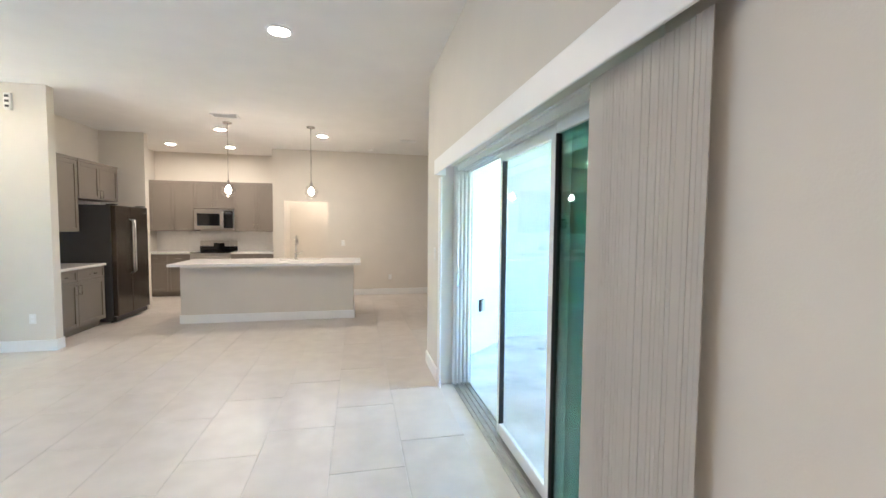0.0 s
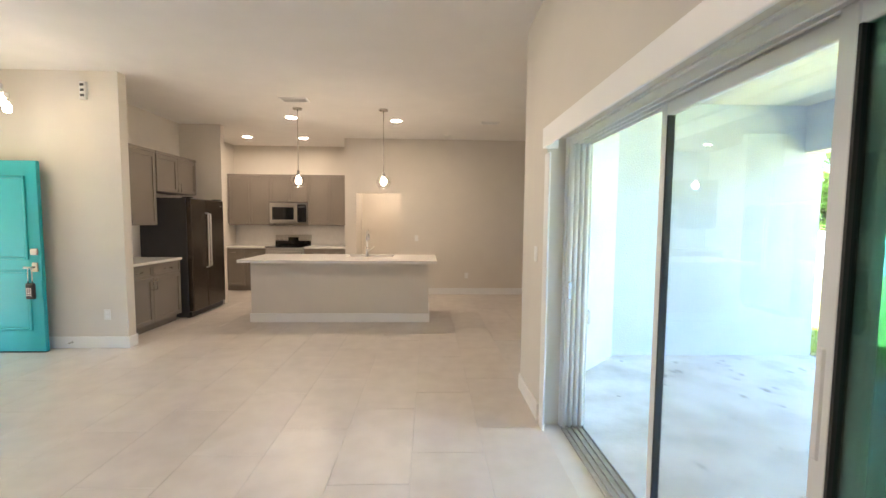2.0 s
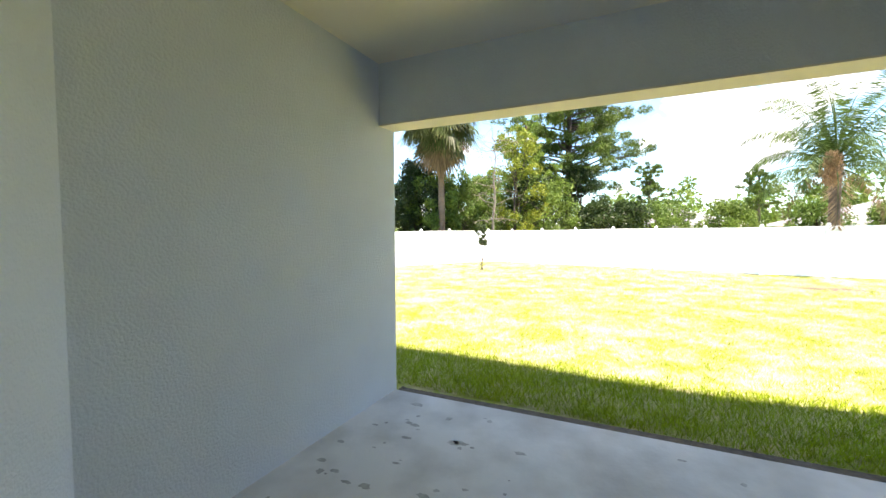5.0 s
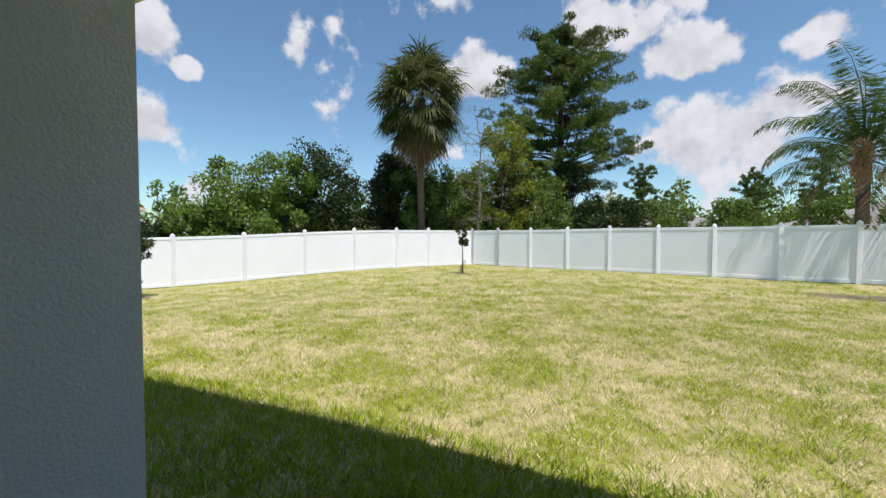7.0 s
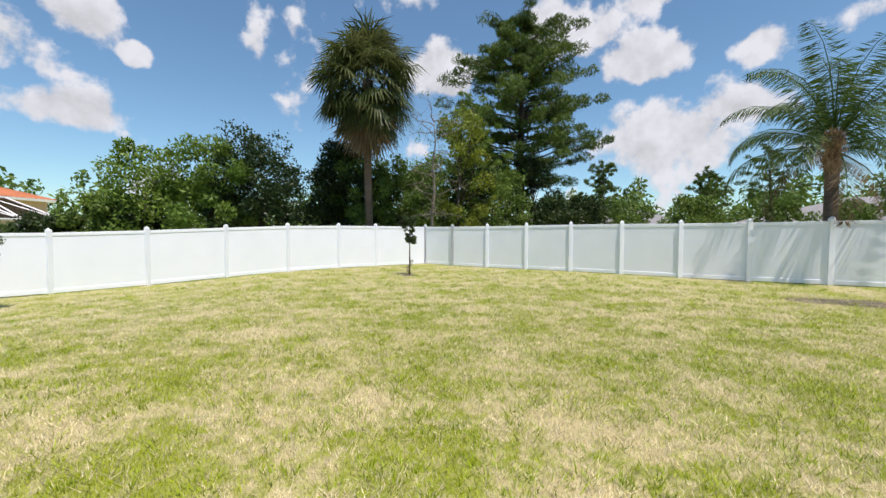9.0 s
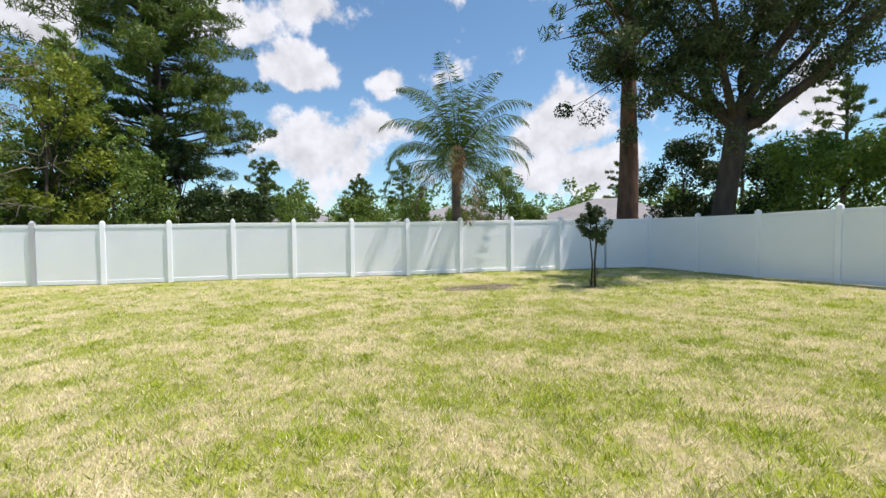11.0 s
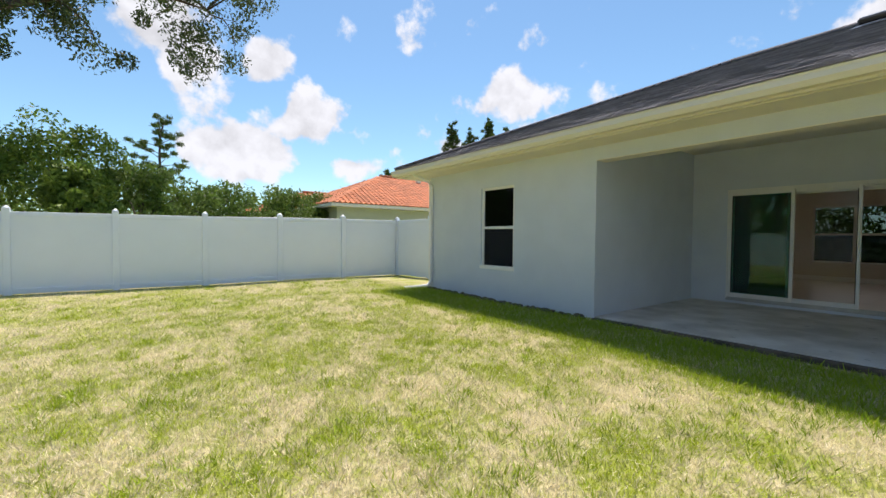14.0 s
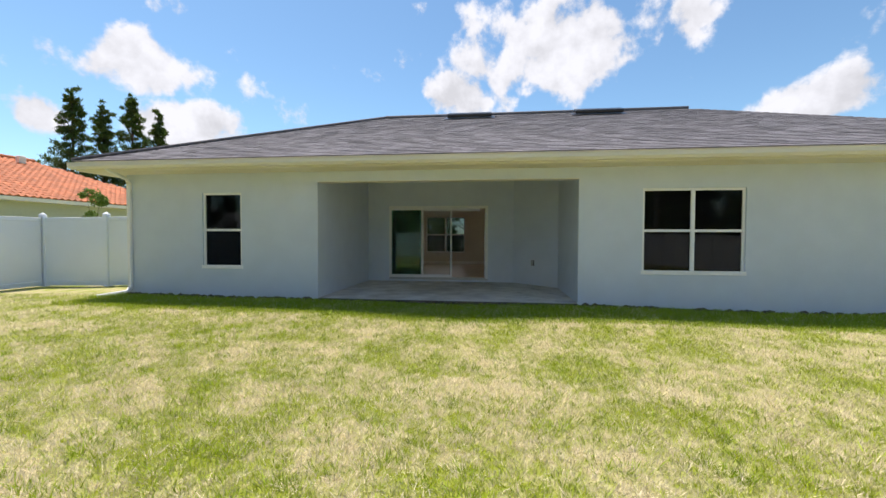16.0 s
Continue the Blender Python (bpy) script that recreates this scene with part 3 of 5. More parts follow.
def tufts(count, k, h0, h1, wide):
    """Small clumps of blades that stand out of the lawn, spreading from one root."""
    cx, cy = RNG.uniform(4.9, 22, count), RNG.uniform(-8, 16, count); cx[::2] = RNG.normal(9.5, 3.2, len(cx[::2])); cy[::2] = RNG.normal(2.5, 4, len(cy[::2]))
    r = RNG.uniform(.4, 1.3, count) * wide
    dx, dy = RNG.normal(0, 1, count * k) * np.repeat(r, k), RNG.normal(0, 1, count * k) * np.repeat(r, k)
    x, y = np.repeat(cx, k) + dx, np.repeat(cy, k) + dy
    ok = (y - 19.6 < (x - 11.3) * -.66) & (x < 18.6 + (y + 6.5) * .3) & (x > 4.7) & (y > -8); x, y, dx, dy = x[ok], y[ok], dx[ok], dy[ok]; n = len(x); z = ground_z(x, y)
    a = RNG.uniform(0, 6.3, n); h = RNG.uniform(h0, h1, n); w = h * .07 + .0016
    p0 = np.stack([x - np.cos(a) * w, y - np.sin(a) * w, z - .004], 1); p1 = np.stack([x + np.cos(a) * w, y + np.sin(a) * w, z - .004], 1)
    p2 = np.stack([x + dx * .5 + RNG.normal(0, .5, n) * h, y + dy * .5 + RNG.normal(0, .5, n) * h, z + h], 1)
    return np.stack([p0, p1, p2], 1).reshape(-1, 3)
tf = np.concatenate([tufts(3600, 30, .025, .065, .06), blades(60000, 4.55, 6.0, -4.4, 13, .03, .085)]); tagged(new("grass_tufts", arrays_mesh("grass_tufts", tf, 3, len(tf) // 3, M_TUFT)), "bright green tufts in the lawn", "grass", kind="stuff")
dry = tufts(7000, 26, .015, .04, .07); tagged(new("dry_grass", arrays_mesh("dry_grass", dry, 3, len(dry) // 3, M_DRY)), "pale straw clumps of dry grass in the lawn", "grass", kind="stuff")
gr = np.concatenate([blades(860000, 5.5, 13, -1.5, 8.5, .012, .042, True), blades(300000, 4.5, 25, -9.5, 21, .02, .055)])
tagged(new("grass", arrays_mesh("grass", gr, 3, len(gr) // 3, M_BLADE)), "patchy green and straw coloured lawn grass", "grass", kind="stuff")

struct("soil_edge", bx(4.492, .1, -.3, 4.60, 5.23, -.088, .012), M_SOIL)
# clods of dark soil turned up along the foot of the house
bm = bmesh.new()
for k in range(260):
    y = random.choice([random.uniform(-4.2, .0), random.uniform(5.2, 13.6)]); x = 4.56 + abs(random.gauss(0, .06)); r = random.uniform(.02, .055)
    g_ = bmesh.ops.create_icosphere(bm, subdivisions=1, radius=r)
    for v in g_["verts"]:
        v.co = Vector((v.co.x * random.uniform(.8, 1.5), v.co.y * random.uniform(.8, 1.7), v.co.z * random.uniform(.5, 1.0))) + Vector((x, y, gz(x, y) + r * .3))
tagged(new("soil_clods", mesh_of("soil_clods", bm, M_SOIL)), "dark soil clods along the foot of the house wall", "soil", kind="stuff")

# ---- fences ----
def fence(name, posts, label, height=1.83):
    """A privacy fence through plan points; each panel of vinyl boards between two rails."""
    f = thing(name, (0, 0, 0), label, "fence", "yard fences")
    cap = mesh_of("post_cap", lathe([(.0, .07), (.03, .055), (.085, .012), (.085, 0), (.0, 0)], 4), M_VINYL)
    pst = mesh_of("post", bx(-.063, -.063, -.15, .063, .063, height + .03, .006), M_VINYL)
    for x, y in posts:
        z = gz(x, y)
        p = new("post", pst); p.parent = f; p.location = (x, y, z)
        c = new("post_cap", cap); c.parent = p; c.location = (0, 0, height + .03); c.rotation_euler = (0, 0, math.pi / 4)
    for (x0, y0), (x1, y1) in zip(posts, posts[1:]):
        L = math.hypot(x1 - x0, y1 - y0); z0, z1 = gz(x0, y0), gz(x1, y1)
        bm = bx(.02, -.011, .10, L - .02, .011, height - .10)
        sh = Matrix(((1, 0, 0, 0), (0, 1, 0, 0), ((z1 - z0) / L, 0, 1, 0), (0, 0, 0, 1)))
        m = pose(x0, y0, z0, 0, 0, math.degrees(math.atan2(y1 - y0, x1 - x0)))
        part("panel", moved(bm, m @ sh), M_VINYL, f)
        part("top_rail", moved(bx(.03, -.025, height - .13, L - .03, .025, height - .03, .006), m @ sh), M_VINYL, f)
        part("bottom_rail", moved(bx(.03, -.025, .02, L - .03, .025, .14, .006), m @ sh), M_VINYL, f)
    return f
def line(a, b, n):
    return [(a[0] + (b[0] - a[0]) * i / n, a[1] + (b[1] - a[1]) * i / n) for i in range(n + 1)]
K1, K10 = (23.45, 9.52), (18.90, -6.27)
corner_se, corner_ne = (18.45, -7.95), (24.0, 11.1)
fence("fence", line(K1, K10, 9) + [corner_se], "white vinyl privacy fence along the back of the yard")
fence("fence", [corner_ne, (21.77, 12.59), (20.32, 13.56), (18.59, 14.72), (16.80, 15.92), (14.89, 17.20), (12.96, 18.49), (10.92, 19.85)], "white vinyl privacy fence on the lower side of the yard")
fence("fence", [K1, (24.0, 11.1)], "short white vinyl fence panel at the yard corner")
fence("fence", [(18.45, -7.95), (17.72, -9.42)] + line((15.87, -9.30), (3.13, -8.05), 7), "white vinyl privacy fence in shade beside the house")
fence("fence", [(3.13, -8.05), (3.02, -6.3), (2.9, -4.3)], "white vinyl fence panel joining the house side")
fence("fence", [(10.92, 19.85), (8.7, 19.5), (6.5, 19.15), (4.3, 18.8)], "grey-white vinyl fence panels leading off from the yard corner")

# ---- windows and doors of the house ----
def window(name, x, y0, y1, z0, z1, cols, inward=-1, glass_mat=M_WIN):
    """A single-hung window in a wall that faces along x."""
    w = tagged(new(name), kind="structure"); w.location = (x, y0, z0)
    W, H = y1 - y0, z1 - z0; s = inward; fr = .045
    def fb(n, a0, a1, c0, c1, d0, d1, par=w, m=M_TRIM):
        return part(n, bx(s * d0, a0, c0, s * d1, a1, c1, .004), m, par)
    fb("window_frame", 0, W, H - fr, H, .03, .10); fb("window_sill", -.02, W + .02, -.03, fr, -.015, .10)
    fb("window_frame", 0, fr, fr, H - fr, .03, .10); fb("window_frame", W - fr, W, fr, H - fr, .03, .10)
    cw = W / cols
    for i in range(cols):
        if i:
            fb("mullion", i * cw - .035, i * cw + .035, fr, H - fr, .025, .10)
        a0, a1 = i * cw + (fr if i == 0 else .035), (i + 1) * cw - (fr if i == cols - 1 else .035)
        fb("meeting_rail", a0, a1, H * .5 - .025, H * .5 + .025, .035, .09)
        for c0, c1 in ((fr, H * .5 - .025), (H * .5 + .025, H - fr)):
            p = part("pane", bx(s * .06, a0, c0, s * .066, a1, c1), M_INSECT if c0 == fr and glass_mat is M_WIN else glass_mat, w); p.visible_shadow = False
    return w
window("window_1", 4.51, -2.46, -1.575, .52, 2.085, 1)
window("window_2", 4.51, 6.385, 8.16, .52, 2.085, 2)
window("window_3", -5.25, .75, 2.45, .5, 2.05, 2, inward=1)
# white horizontal blinds, part raised, behind the wide window
bl = thing("window_blind", (4.36, 6.42, 1.36), "white slatted blind half lowered behind the window", "blind")
for i in range(22):
    part("slat", moved(bx(-.022, 0, -.001, .022, 1.70, .001), pose(0, 0, .03 + i * .031, 0, 28, 0)), M_PLATE, bl)

# sliding door
sd = thing("sliding_door", (.95, .70, 0), "white framed sliding glass door standing partly open", "sliding door")
part("threshold", bx(-.02, 0, -.03, .15, 2.8, .012, .004), M_TRACK, sd, "grey aluminium floor track")
for i in range(4):
    part("track_rail", bx(.005 + i * .04, .02, .012, .012 + i * .04, 2.78, .03), M_TRACK, sd)
    part("head_rail", bx(.0 + i * .04, .02, 1.985, .012 + i * .04, 2.78, 2.035, .003), M_ALU, sd)
    part("jamb_channel", moved(lathe([(0, 0), (.017, 0), (.017, 2.0), (0, 2.0)], 12), pose(.005 + i * .036, 2.735, .012)), M_ALU, sd)
part("head", bx(-.02, 0, 2.03, .15, 2.8, 2.045), M_ALU, sd); part("jamb", bx(-.02, 2.745, .0, .15, 2.80, 2.03), M_ALU, sd)
part("jamb", bx(-.02, 0, .0, .15, .02, 2.03), M_ALU, sd)
def door_panel(y0, y1, x, gm, stile=.045):
    p = part("panel_frame", bx(x - .015, y0, .03, x + .015, y0 + stile, 1.99, .004), M_ALU, sd)
    part("stile", bx(x - .015, y1 - stile, .03, x + .015, y1, 1.99, .004), M_ALU, p)
    part("rail", bx(x - .014, y0 + stile, .03, x + .014, y1 - stile, .11, .004), M_ALU, p)
    part("rail", bx(x - .014, y0 + stile, 1.93, x + .014, y1 - stile, 1.99, .004), M_ALU, p)
    part("gasket", bx(x - .016, y1 - stile - .008, .11, x + .016, y1 - stile, 1.93), M_GASKET, p)
    part("gasket", bx(x - .016, y0 + stile, .11, x + .016, y0 + stile + .008, 1.93), M_GASKET, p)
    g = part("glass", bx(x - .003, y0 + stile, .11, x + .003, y1 - stile, 1.93), gm, p); g.visible_shadow = False
door_panel(.02, .98, .12, M_TINT, .05); door_panel(.04, .97, .05, M_TINT, .05); door_panel(.88, 1.79, .085, M_GLASS)
part("lock_keeper", bx(-.005, 2.708, .93, .018, 2.722, 1.05, .003), M_CHROME, sd, "small steel lock keeper")
part("pull_handle", bx(.03, .94, .85, .05, .965, 1.15, .006), M_ALU, sd)

vb = thing("vertical_blinds", (.760, .52, .03), "beige vertical vinyl blinds stacked beside the sliding door", "blinds")
for i in range(26):
    t = i / 25
    part("vane", moved(bx(-.042, -.0012, 0, .042, .0012, 1.90), pose(.0, .035 + t * .37, 0, 0, 0, 87 + random.uniform(-1, 1))), M_BLIND, vb)
va = thing("blind_valance", (.70, .475, 1.925), "white valance over the vertical blinds", "valance")
part("face_board", bx(0, 0, 0, .014, 2.79, .125, .006, 2), M_TRIM, va)
part("return", bx(.014, 0, 0, .10, .012, .125, .003), M_TRIM, va); part("return", bx(.014, 2.778, 0, .10, 2.79, .125, .003), M_TRIM, va)
part("top_board", bx(.014, .012, .105, .10, 2.778, .117), M_TRIM, va)
part("head_track", bx(.03, .02, .06, .075, 2.77, .10), M_ALU, va)
struct("door_casing", bx(.785, 3.40, 0, .80, 3.50, 1.93, .003), M_TRIM)

# teal front door, open against the entry wall
fd = thing("front_door", (-5.07, 5.19, .012), "teal painted two-panel front door standing open", "door")
part("leaf", bx(0, -.022, 0, .91, .022, 2.05, .003), M_TEAL, fd)
for z0, z1 in ((.26, .86), (1.03, 1.86)):
    p = part("raised_panel", bx(.15, -.030, z0, .76, -.022, z1, .006), M_TEAL, fd)
    for a0, a1, c0, c1 in ((.12, .15, z0 - .03, z1 + .03), (.76, .79, z0 - .03, z1 + .03), (.15, .76, z0 - .03, z0), (.15, .76, z1, z1 + .03)):
        part("moulding", bx(a0, -.036, c0, a1, -.022, c1, .007, 2), M_TEAL, p)
part("deadbolt", bx(.81, -.040, 1.05, .89, -.022, 1.12, .012, 2), M_BRASSPLATE, fd, "square satin metal deadbolt")
h = part("handle_plate", bx(.82, -.036, .87, .88, -.022, .97, .008, 2), M_BRASSPLATE, fd)
part("lever", tube([(.85, -.04, .92), (.85, -.075, .92), (.78, -.08, .92)], .011, 8), M_BRASSPLATE, h)
part("peephole", moved(lathe([(0, 0), (.012, 0), (.012, .006), (0, .006)], 12), pose(.455, -.022, 1.52, 90, 0, 0)), M_BRASSPLATE, fd)
part("sweep", bx(.005, -.026, -.012, .905, .026, .0), M_BLACK, fd)
for z in (.22, 1.02, 1.82):
    part("hinge", moved(lathe([(0, 0), (.009, 0), (.009, .1), (0, .1)], 8), pose(-.005, -.02, z)), M_BRASSPLATE, fd)
lb = thing("lock_box", (-4.22, 5.115, .60), "black key lock box hanging from the door lever", "lock box")
part("body", bx(-.042, -.035, 0, .042, .0, .17, .012, 2), M_BLACK, lb)
part("shackle", tube([(-.022, -.018, .165), (-.022, -.018, .28), (-.012, -.018, .33), (.012, -.018, .33), (.022, -.018, .28), (.022, -.018, .165)], .006, 8), M_CHROME, lb)
kp = part("keypad", bx(-.032, -.039, .03, .032, -.035, .13, .003), M_FRIDGE, lb)
for i in range(12):
    part("key", bx(-.026 + (i % 3) * .019, -.043, .036 + (i // 3) * .023, -.013 + (i % 3) * .019, -.039, .052 + (i // 3) * .023, .002), M_PLATE, kp)
ds = thing("chime_box", (-3.75, 5.33, 2.74), "white three-slot doorbell chime on the entry wall", "chime")
part("cover", bx(-.035, -.035, 0, .035, 0, .19, .006), M_PLATE, ds)
for i in range(3):
    part("slot", bx(-.02, -.038, .03 + i * .055, .02, -.035, .055 + i * .055), M_FRIDGE, ds)
dst = thing("door_stop", (-4.0, 5.315, .07), "small spring door stop on the baseboard", "door stop")
part("spring", tube([(0, 0, 0), (0, -.07, 0)], .007, 8), M_NICKEL, dst); part("rubber_tip", tube([(0, -.07, 0), (0, -.085, 0)], .010, 8), M_PLATE, dst)

# ---- kitchen ----
def shaker_door(par, x0, x1, z0, z1, y, m=M_CAB, handle=None, name="door"):
    """A framed door in the plane y, facing -y, in the local frame of par."""
    d = part(name, bx(x0, y - .004, z0, x1, y + .014, z1, .002), m, par); s = .055 if z1 - z0 > .25 else .03
    for a0, a1, c0, c1 in ((x0, x0 + s, z0, z1), (x1 - s, x1, z0, z1), (x0 + s, x1 - s, z0, z0 + s), (x0 + s, x1 - s, z1 - s, z1)):
        part("frame_rail", bx(a0, y - .018, c0, a1, y - .004, c1, .002), m, d)
    if handle:
        hx, hz, up_ = handle
        hb = bmesh.new(); L = .06
        if up_:
            add_tube(hb, [(hx, y - .018, hz - L), (hx, y - .045, hz - L), (hx, y - .045, hz + L), (hx, y - .018, hz + L)], .005, 8)
        else:
            add_tube(hb, [(hx - L, y - .018, hz), (hx - L, y - .045, hz), (hx + L, y - .045, hz), (hx + L, y - .018, hz)], .005, 8)
        part("handle", hb, M_NICKEL, d, "brushed nickel bar pull")
    return d
def upper(at, w, h, depth, doors, turn=0, label="taupe shaker wall cabinet with bar pulls"):
    c = thing("wall_cabinet", at, label, "wall cabinet", "kitchen wall cabinets", turn)
    part("body", bx(0, 0, 0, w, depth, h, .002), M_CAB, c); dw = w / doors
    part("crown_strip", bx(-.004, -.024, h - .03, w + .004, 0, h + .012, .003), M_CAB, c)
    for i in range(doors):
        right = (i % 2 == 0) if doors > 1 else True
        shaker_door(c, i * dw + .003, (i + 1) * dw - .003, .004, h - .034, 0, handle=((i + 1) * dw - .035 if right else i * dw + .035, .09, True))
    return c
def base(at, w, depth, doors, turn=0, label="taupe shaker base cabinet with drawer above"):
    c = thing("base_cabinet", at, label, "base cabinet", "kitchen base cabinets", turn)
    part("body", bx(0, 0, .10, w, depth, .875, .002), M_CAB, c); part("toe_kick", bx(.002, .06, 0, w - .002, depth, .10), M_CAB, c); dw = w / doors
    for i in range(doors):
        shaker_door(c, i * dw + .003, (i + 1) * dw - .003, .71, .868, 0, handle=((i + .5) * dw, .79, False), name="drawer_front")
        right = (i % 2 == 0) if doors > 1 else True
        shaker_door(c, i * dw + .003, (i + 1) * dw - .003, .105, .70, 0, handle=((i + 1) * dw - .035 if right else i * dw + .035, .60, True))
    return c
YB = 9.695
for x0, x1, n in ((-4.18, -3.33, 2), (-2.55, -1.66, 2)):
    upper((x0, YB - .33, 1.35), x1 - x0, 1.04, .33, n)
upper((-3.33, YB - .33, 1.83), .78, .56, .33, 2, label="short taupe wall cabinet above the microwave")
for x0, x1, n in ((-4.18, -3.33, 2), (-2.55, -1.66, 2)):
    base((x0, YB - .60, 0), x1 - x0, .60, n)
for x0, x1 in ((-4.19, -3.325), (-2.555, -1.655)):
    c = thing("worktop", (x0, YB - .635, .877), "white quartz worktop on the back wall cabinets", "worktop")
    part("slab", bx(0, 0, 0, x1 - x0, .635, .035, .004), M_QUARTZ, c)
struct("backsplash", bx(-4.195, YB - .006, .915, -1.655, YB, 1.345), M_QUARTZ)
# side run beside the refrigerator, facing +x
upper((-3.87, 5.47, 1.37), 1.13, 1.04, .325, 2, turn=90, label="tall taupe wall cabinet beside the refrigerator")
upper((-3.87, 6.62, 1.85), .98, .56, .325, 2, turn=90, label="short taupe cabinet over the refrigerator")
base((-3.60, 5.47, 0), 1.17, .595, 2, turn=90)
c = thing("worktop", (-4.195, 5.455, .877), "white quartz worktop beside the refrigerator", "worktop")
part("slab", bx(0, 0, 0, .635, 1.20, .035, .004), M_QUARTZ, c)

fr = thing("refrigerator", (-4.19, 6.72, 0), "dark stainless side-by-side refrigerator with long bar handles", "refrigerator")
part("cabinet", bx(0, 0, .02, .66, .93, 1.765, .006), M_FRIDGE, fr)
part("base_grille", bx(.60, .01, .02, .70, .92, .09), M_BLACK, fr)
for n, y0, y1 in (("door", .0, .40), ("door", .406, .93)):
    dr = part(n, bx(.665, y0, .10, .74, y1, 1.76, .012, 2), M_DARKSTEEL, fr)
    hy = .37 if y0 == 0 else .435
    part("handle", tube([(.74, hy, .72), (.785, hy, .74), (.785, hy, 1.54), (.74, hy, 1.56)], .012, 8), M_STEEL, dr, "steel bar handle")
part("hinge_cover", bx(.60, .02, 1.765, .72, .10, 1.785, .004), M_BLACK, fr); part("hinge_cover", bx(.60, .83, 1.765, .72, .91, 1.785, .004), M_BLACK, fr)
part("logo_plate", bx(.741, .80, 1.66, .743, .86, 1.68), M_NICKEL, fr)
for yy in (.06, .86):
    part("foot", tube([(.62, yy, 0), (.62, yy, .03)], .022, 8), M_BLACK, fr)

mw = thing("microwave", (-3.32, YB - .40, 1.385), "stainless over-the-range microwave with black glass door", "microwave")
part("case", bx(0, .02, 0, .76, .40, .43, .004), M_STEEL, mw)
d = part("door", bx(.005, -.005, .03, .57, .02, .40, .006), M_STEEL, mw); part("window", bx(.06, -.009, .08, .50, -.004, .34, .004), M_BLACKGLASS, d)
part("handle", tube([(.545, -.006, .07), (.545, -.04, .09), (.545, -.04, .34), (.545, -.006, .36)], .01, 8), M_STEEL, d)
cpn = part("control_panel", bx(.575, -.005, .03, .755, .02, .40, .005), M_BLACKGLASS, mw); part("display", bx(.60, -.008, .33, .73, -.005, .37), M_FRIDGE, cpn)
part("vent_strip", bx(.005, -.003, .402, .755, .02, .428), M_STEEL, mw)

rg = thing("range", (-3.318, YB - .66, 0), "stainless electric range with black glass top", "range")
part("body", bx(0, .03, .09, .756, .64, .90, .003), M_STEEL, rg); part("plinth", bx(.01, .06, 0, .746, .62, .09), M_BLACK, rg)
part("cooktop", bx(-.002, .0, .90, .758, .60, .918, .005), M_BLACKGLASS, rg)
part("back_panel", bx(0, .568, .918, .756, .58, 1.015, .002), M_BLACKGLASS, rg)
bg = part("backguard", bx(0, .58, .918, .756, .645, 1.14, .008, 2), M_STEEL, rg); part("display", bx(.27, .574, .99, .49, .582, 1.09, .003), M_BLACKGLASS, bg)
for i, kx in enumerate((.07, .17, .585, .685)):
    part("knob", moved(lathe([(0, .03), (.02, .028), (.024, 0), (0, 0)], 14), pose(kx, .58, 1.04, 90, 0, 0)), M_STEEL, bg)
d = part("oven_door", bx(.005, .0, .24, .751, .03, .88, .006), M_STEEL, rg); part("window", bx(.12, -.003, .36, .64, .002, .70, .004), M_BLACKGLASS, d)
part("handle", tube([(.06, .0, .81), (.06, -.05, .82), (.70, -.05, .82), (.70, .0, .81)], .012, 8), M_STEEL, d)
part("drawer", bx(.005, .004, .10, .751, .03, .23, .005), M_STEEL, rg)

isl = thing("kitchen_island", (-2.53, 6.50, 0), "beige painted kitchen island with white quartz top", "island")
part("body", bx(0, 0, 0, 2.52, .74, .875), M_WALL, isl)
part("baseboard", bx(-.016, -.016, 0, 2.536, 0, .13, .004), M_TRIM, isl); part("baseboard", bx(2.52, 0, 0, 2.536, .74, .13, .004), M_TRIM, isl)
part("baseboard", bx(-.016, 0, 0, 0, .74, .13, .004), M_TRIM, isl)
wt_ = thing("island_worktop", (-2.60, 6.24, .877), "white quartz worktop with sink cut-out on the island", "worktop")
bm = bmesh.new()
for q in ((0, 0, 2.70, .60), (0, .60, 1.34, 1.04), (2.05, .60, 2.70, 1.04), (1.34, .96, 2.05, 1.04)):
    add_box(bm, q[0], q[1], 0, q[2], q[3], .038)
part("slab", bm, M_QUARTZ, wt_)
sk = thing("sink", (-1.26, 6.85, .70), "stainless undermount sink in the island", "sink")
bm = bmesh.new(); add_box(bm, 0, 0, 0, .71, .35, .01); add_box(bm, 0, 0, .01, .71, .008, .176); add_box(bm, 0, .342, .01, .71, .35, .176); add_box(bm, 0, .008, .01, .008, .342, .176); add_box(bm, .702, .008, .01, .71, .342, .176)
part("bowl", bm, M_STEEL, sk); part("drain", moved(lathe([(0, .004), (.04, .004), (.045, 0), (0, 0)], 16), pose(.35, .17, .01)), M_CHROME, sk)
fc = thing("faucet", (-.93, 6.79, .915), "tall chrome pull-down kitchen faucet", "faucet")
part("base", lathe([(0, 0), (.028, 0), (.028, .01), (.02, .03), (.02, .14), (0, .14)], 16), M_CHROME, fc)
part("spout", tube([(0, 0, .13), (0, 0, .30), (0, .03, .37), (0, .09, .40), (0, .15, .37), (0, .17, .32)], [.014] * 6, 10), M_CHROME, fc)
part("spray_head", tube([(0, .17, .32), (0, .175, .24)], [.018, .02], 10), M_CHROME, fc); part("lever", tube([(.02, 0, .10), (.06, 0, .12), (.10, 0, .15)], .007, 8), M_CHROME, fc)

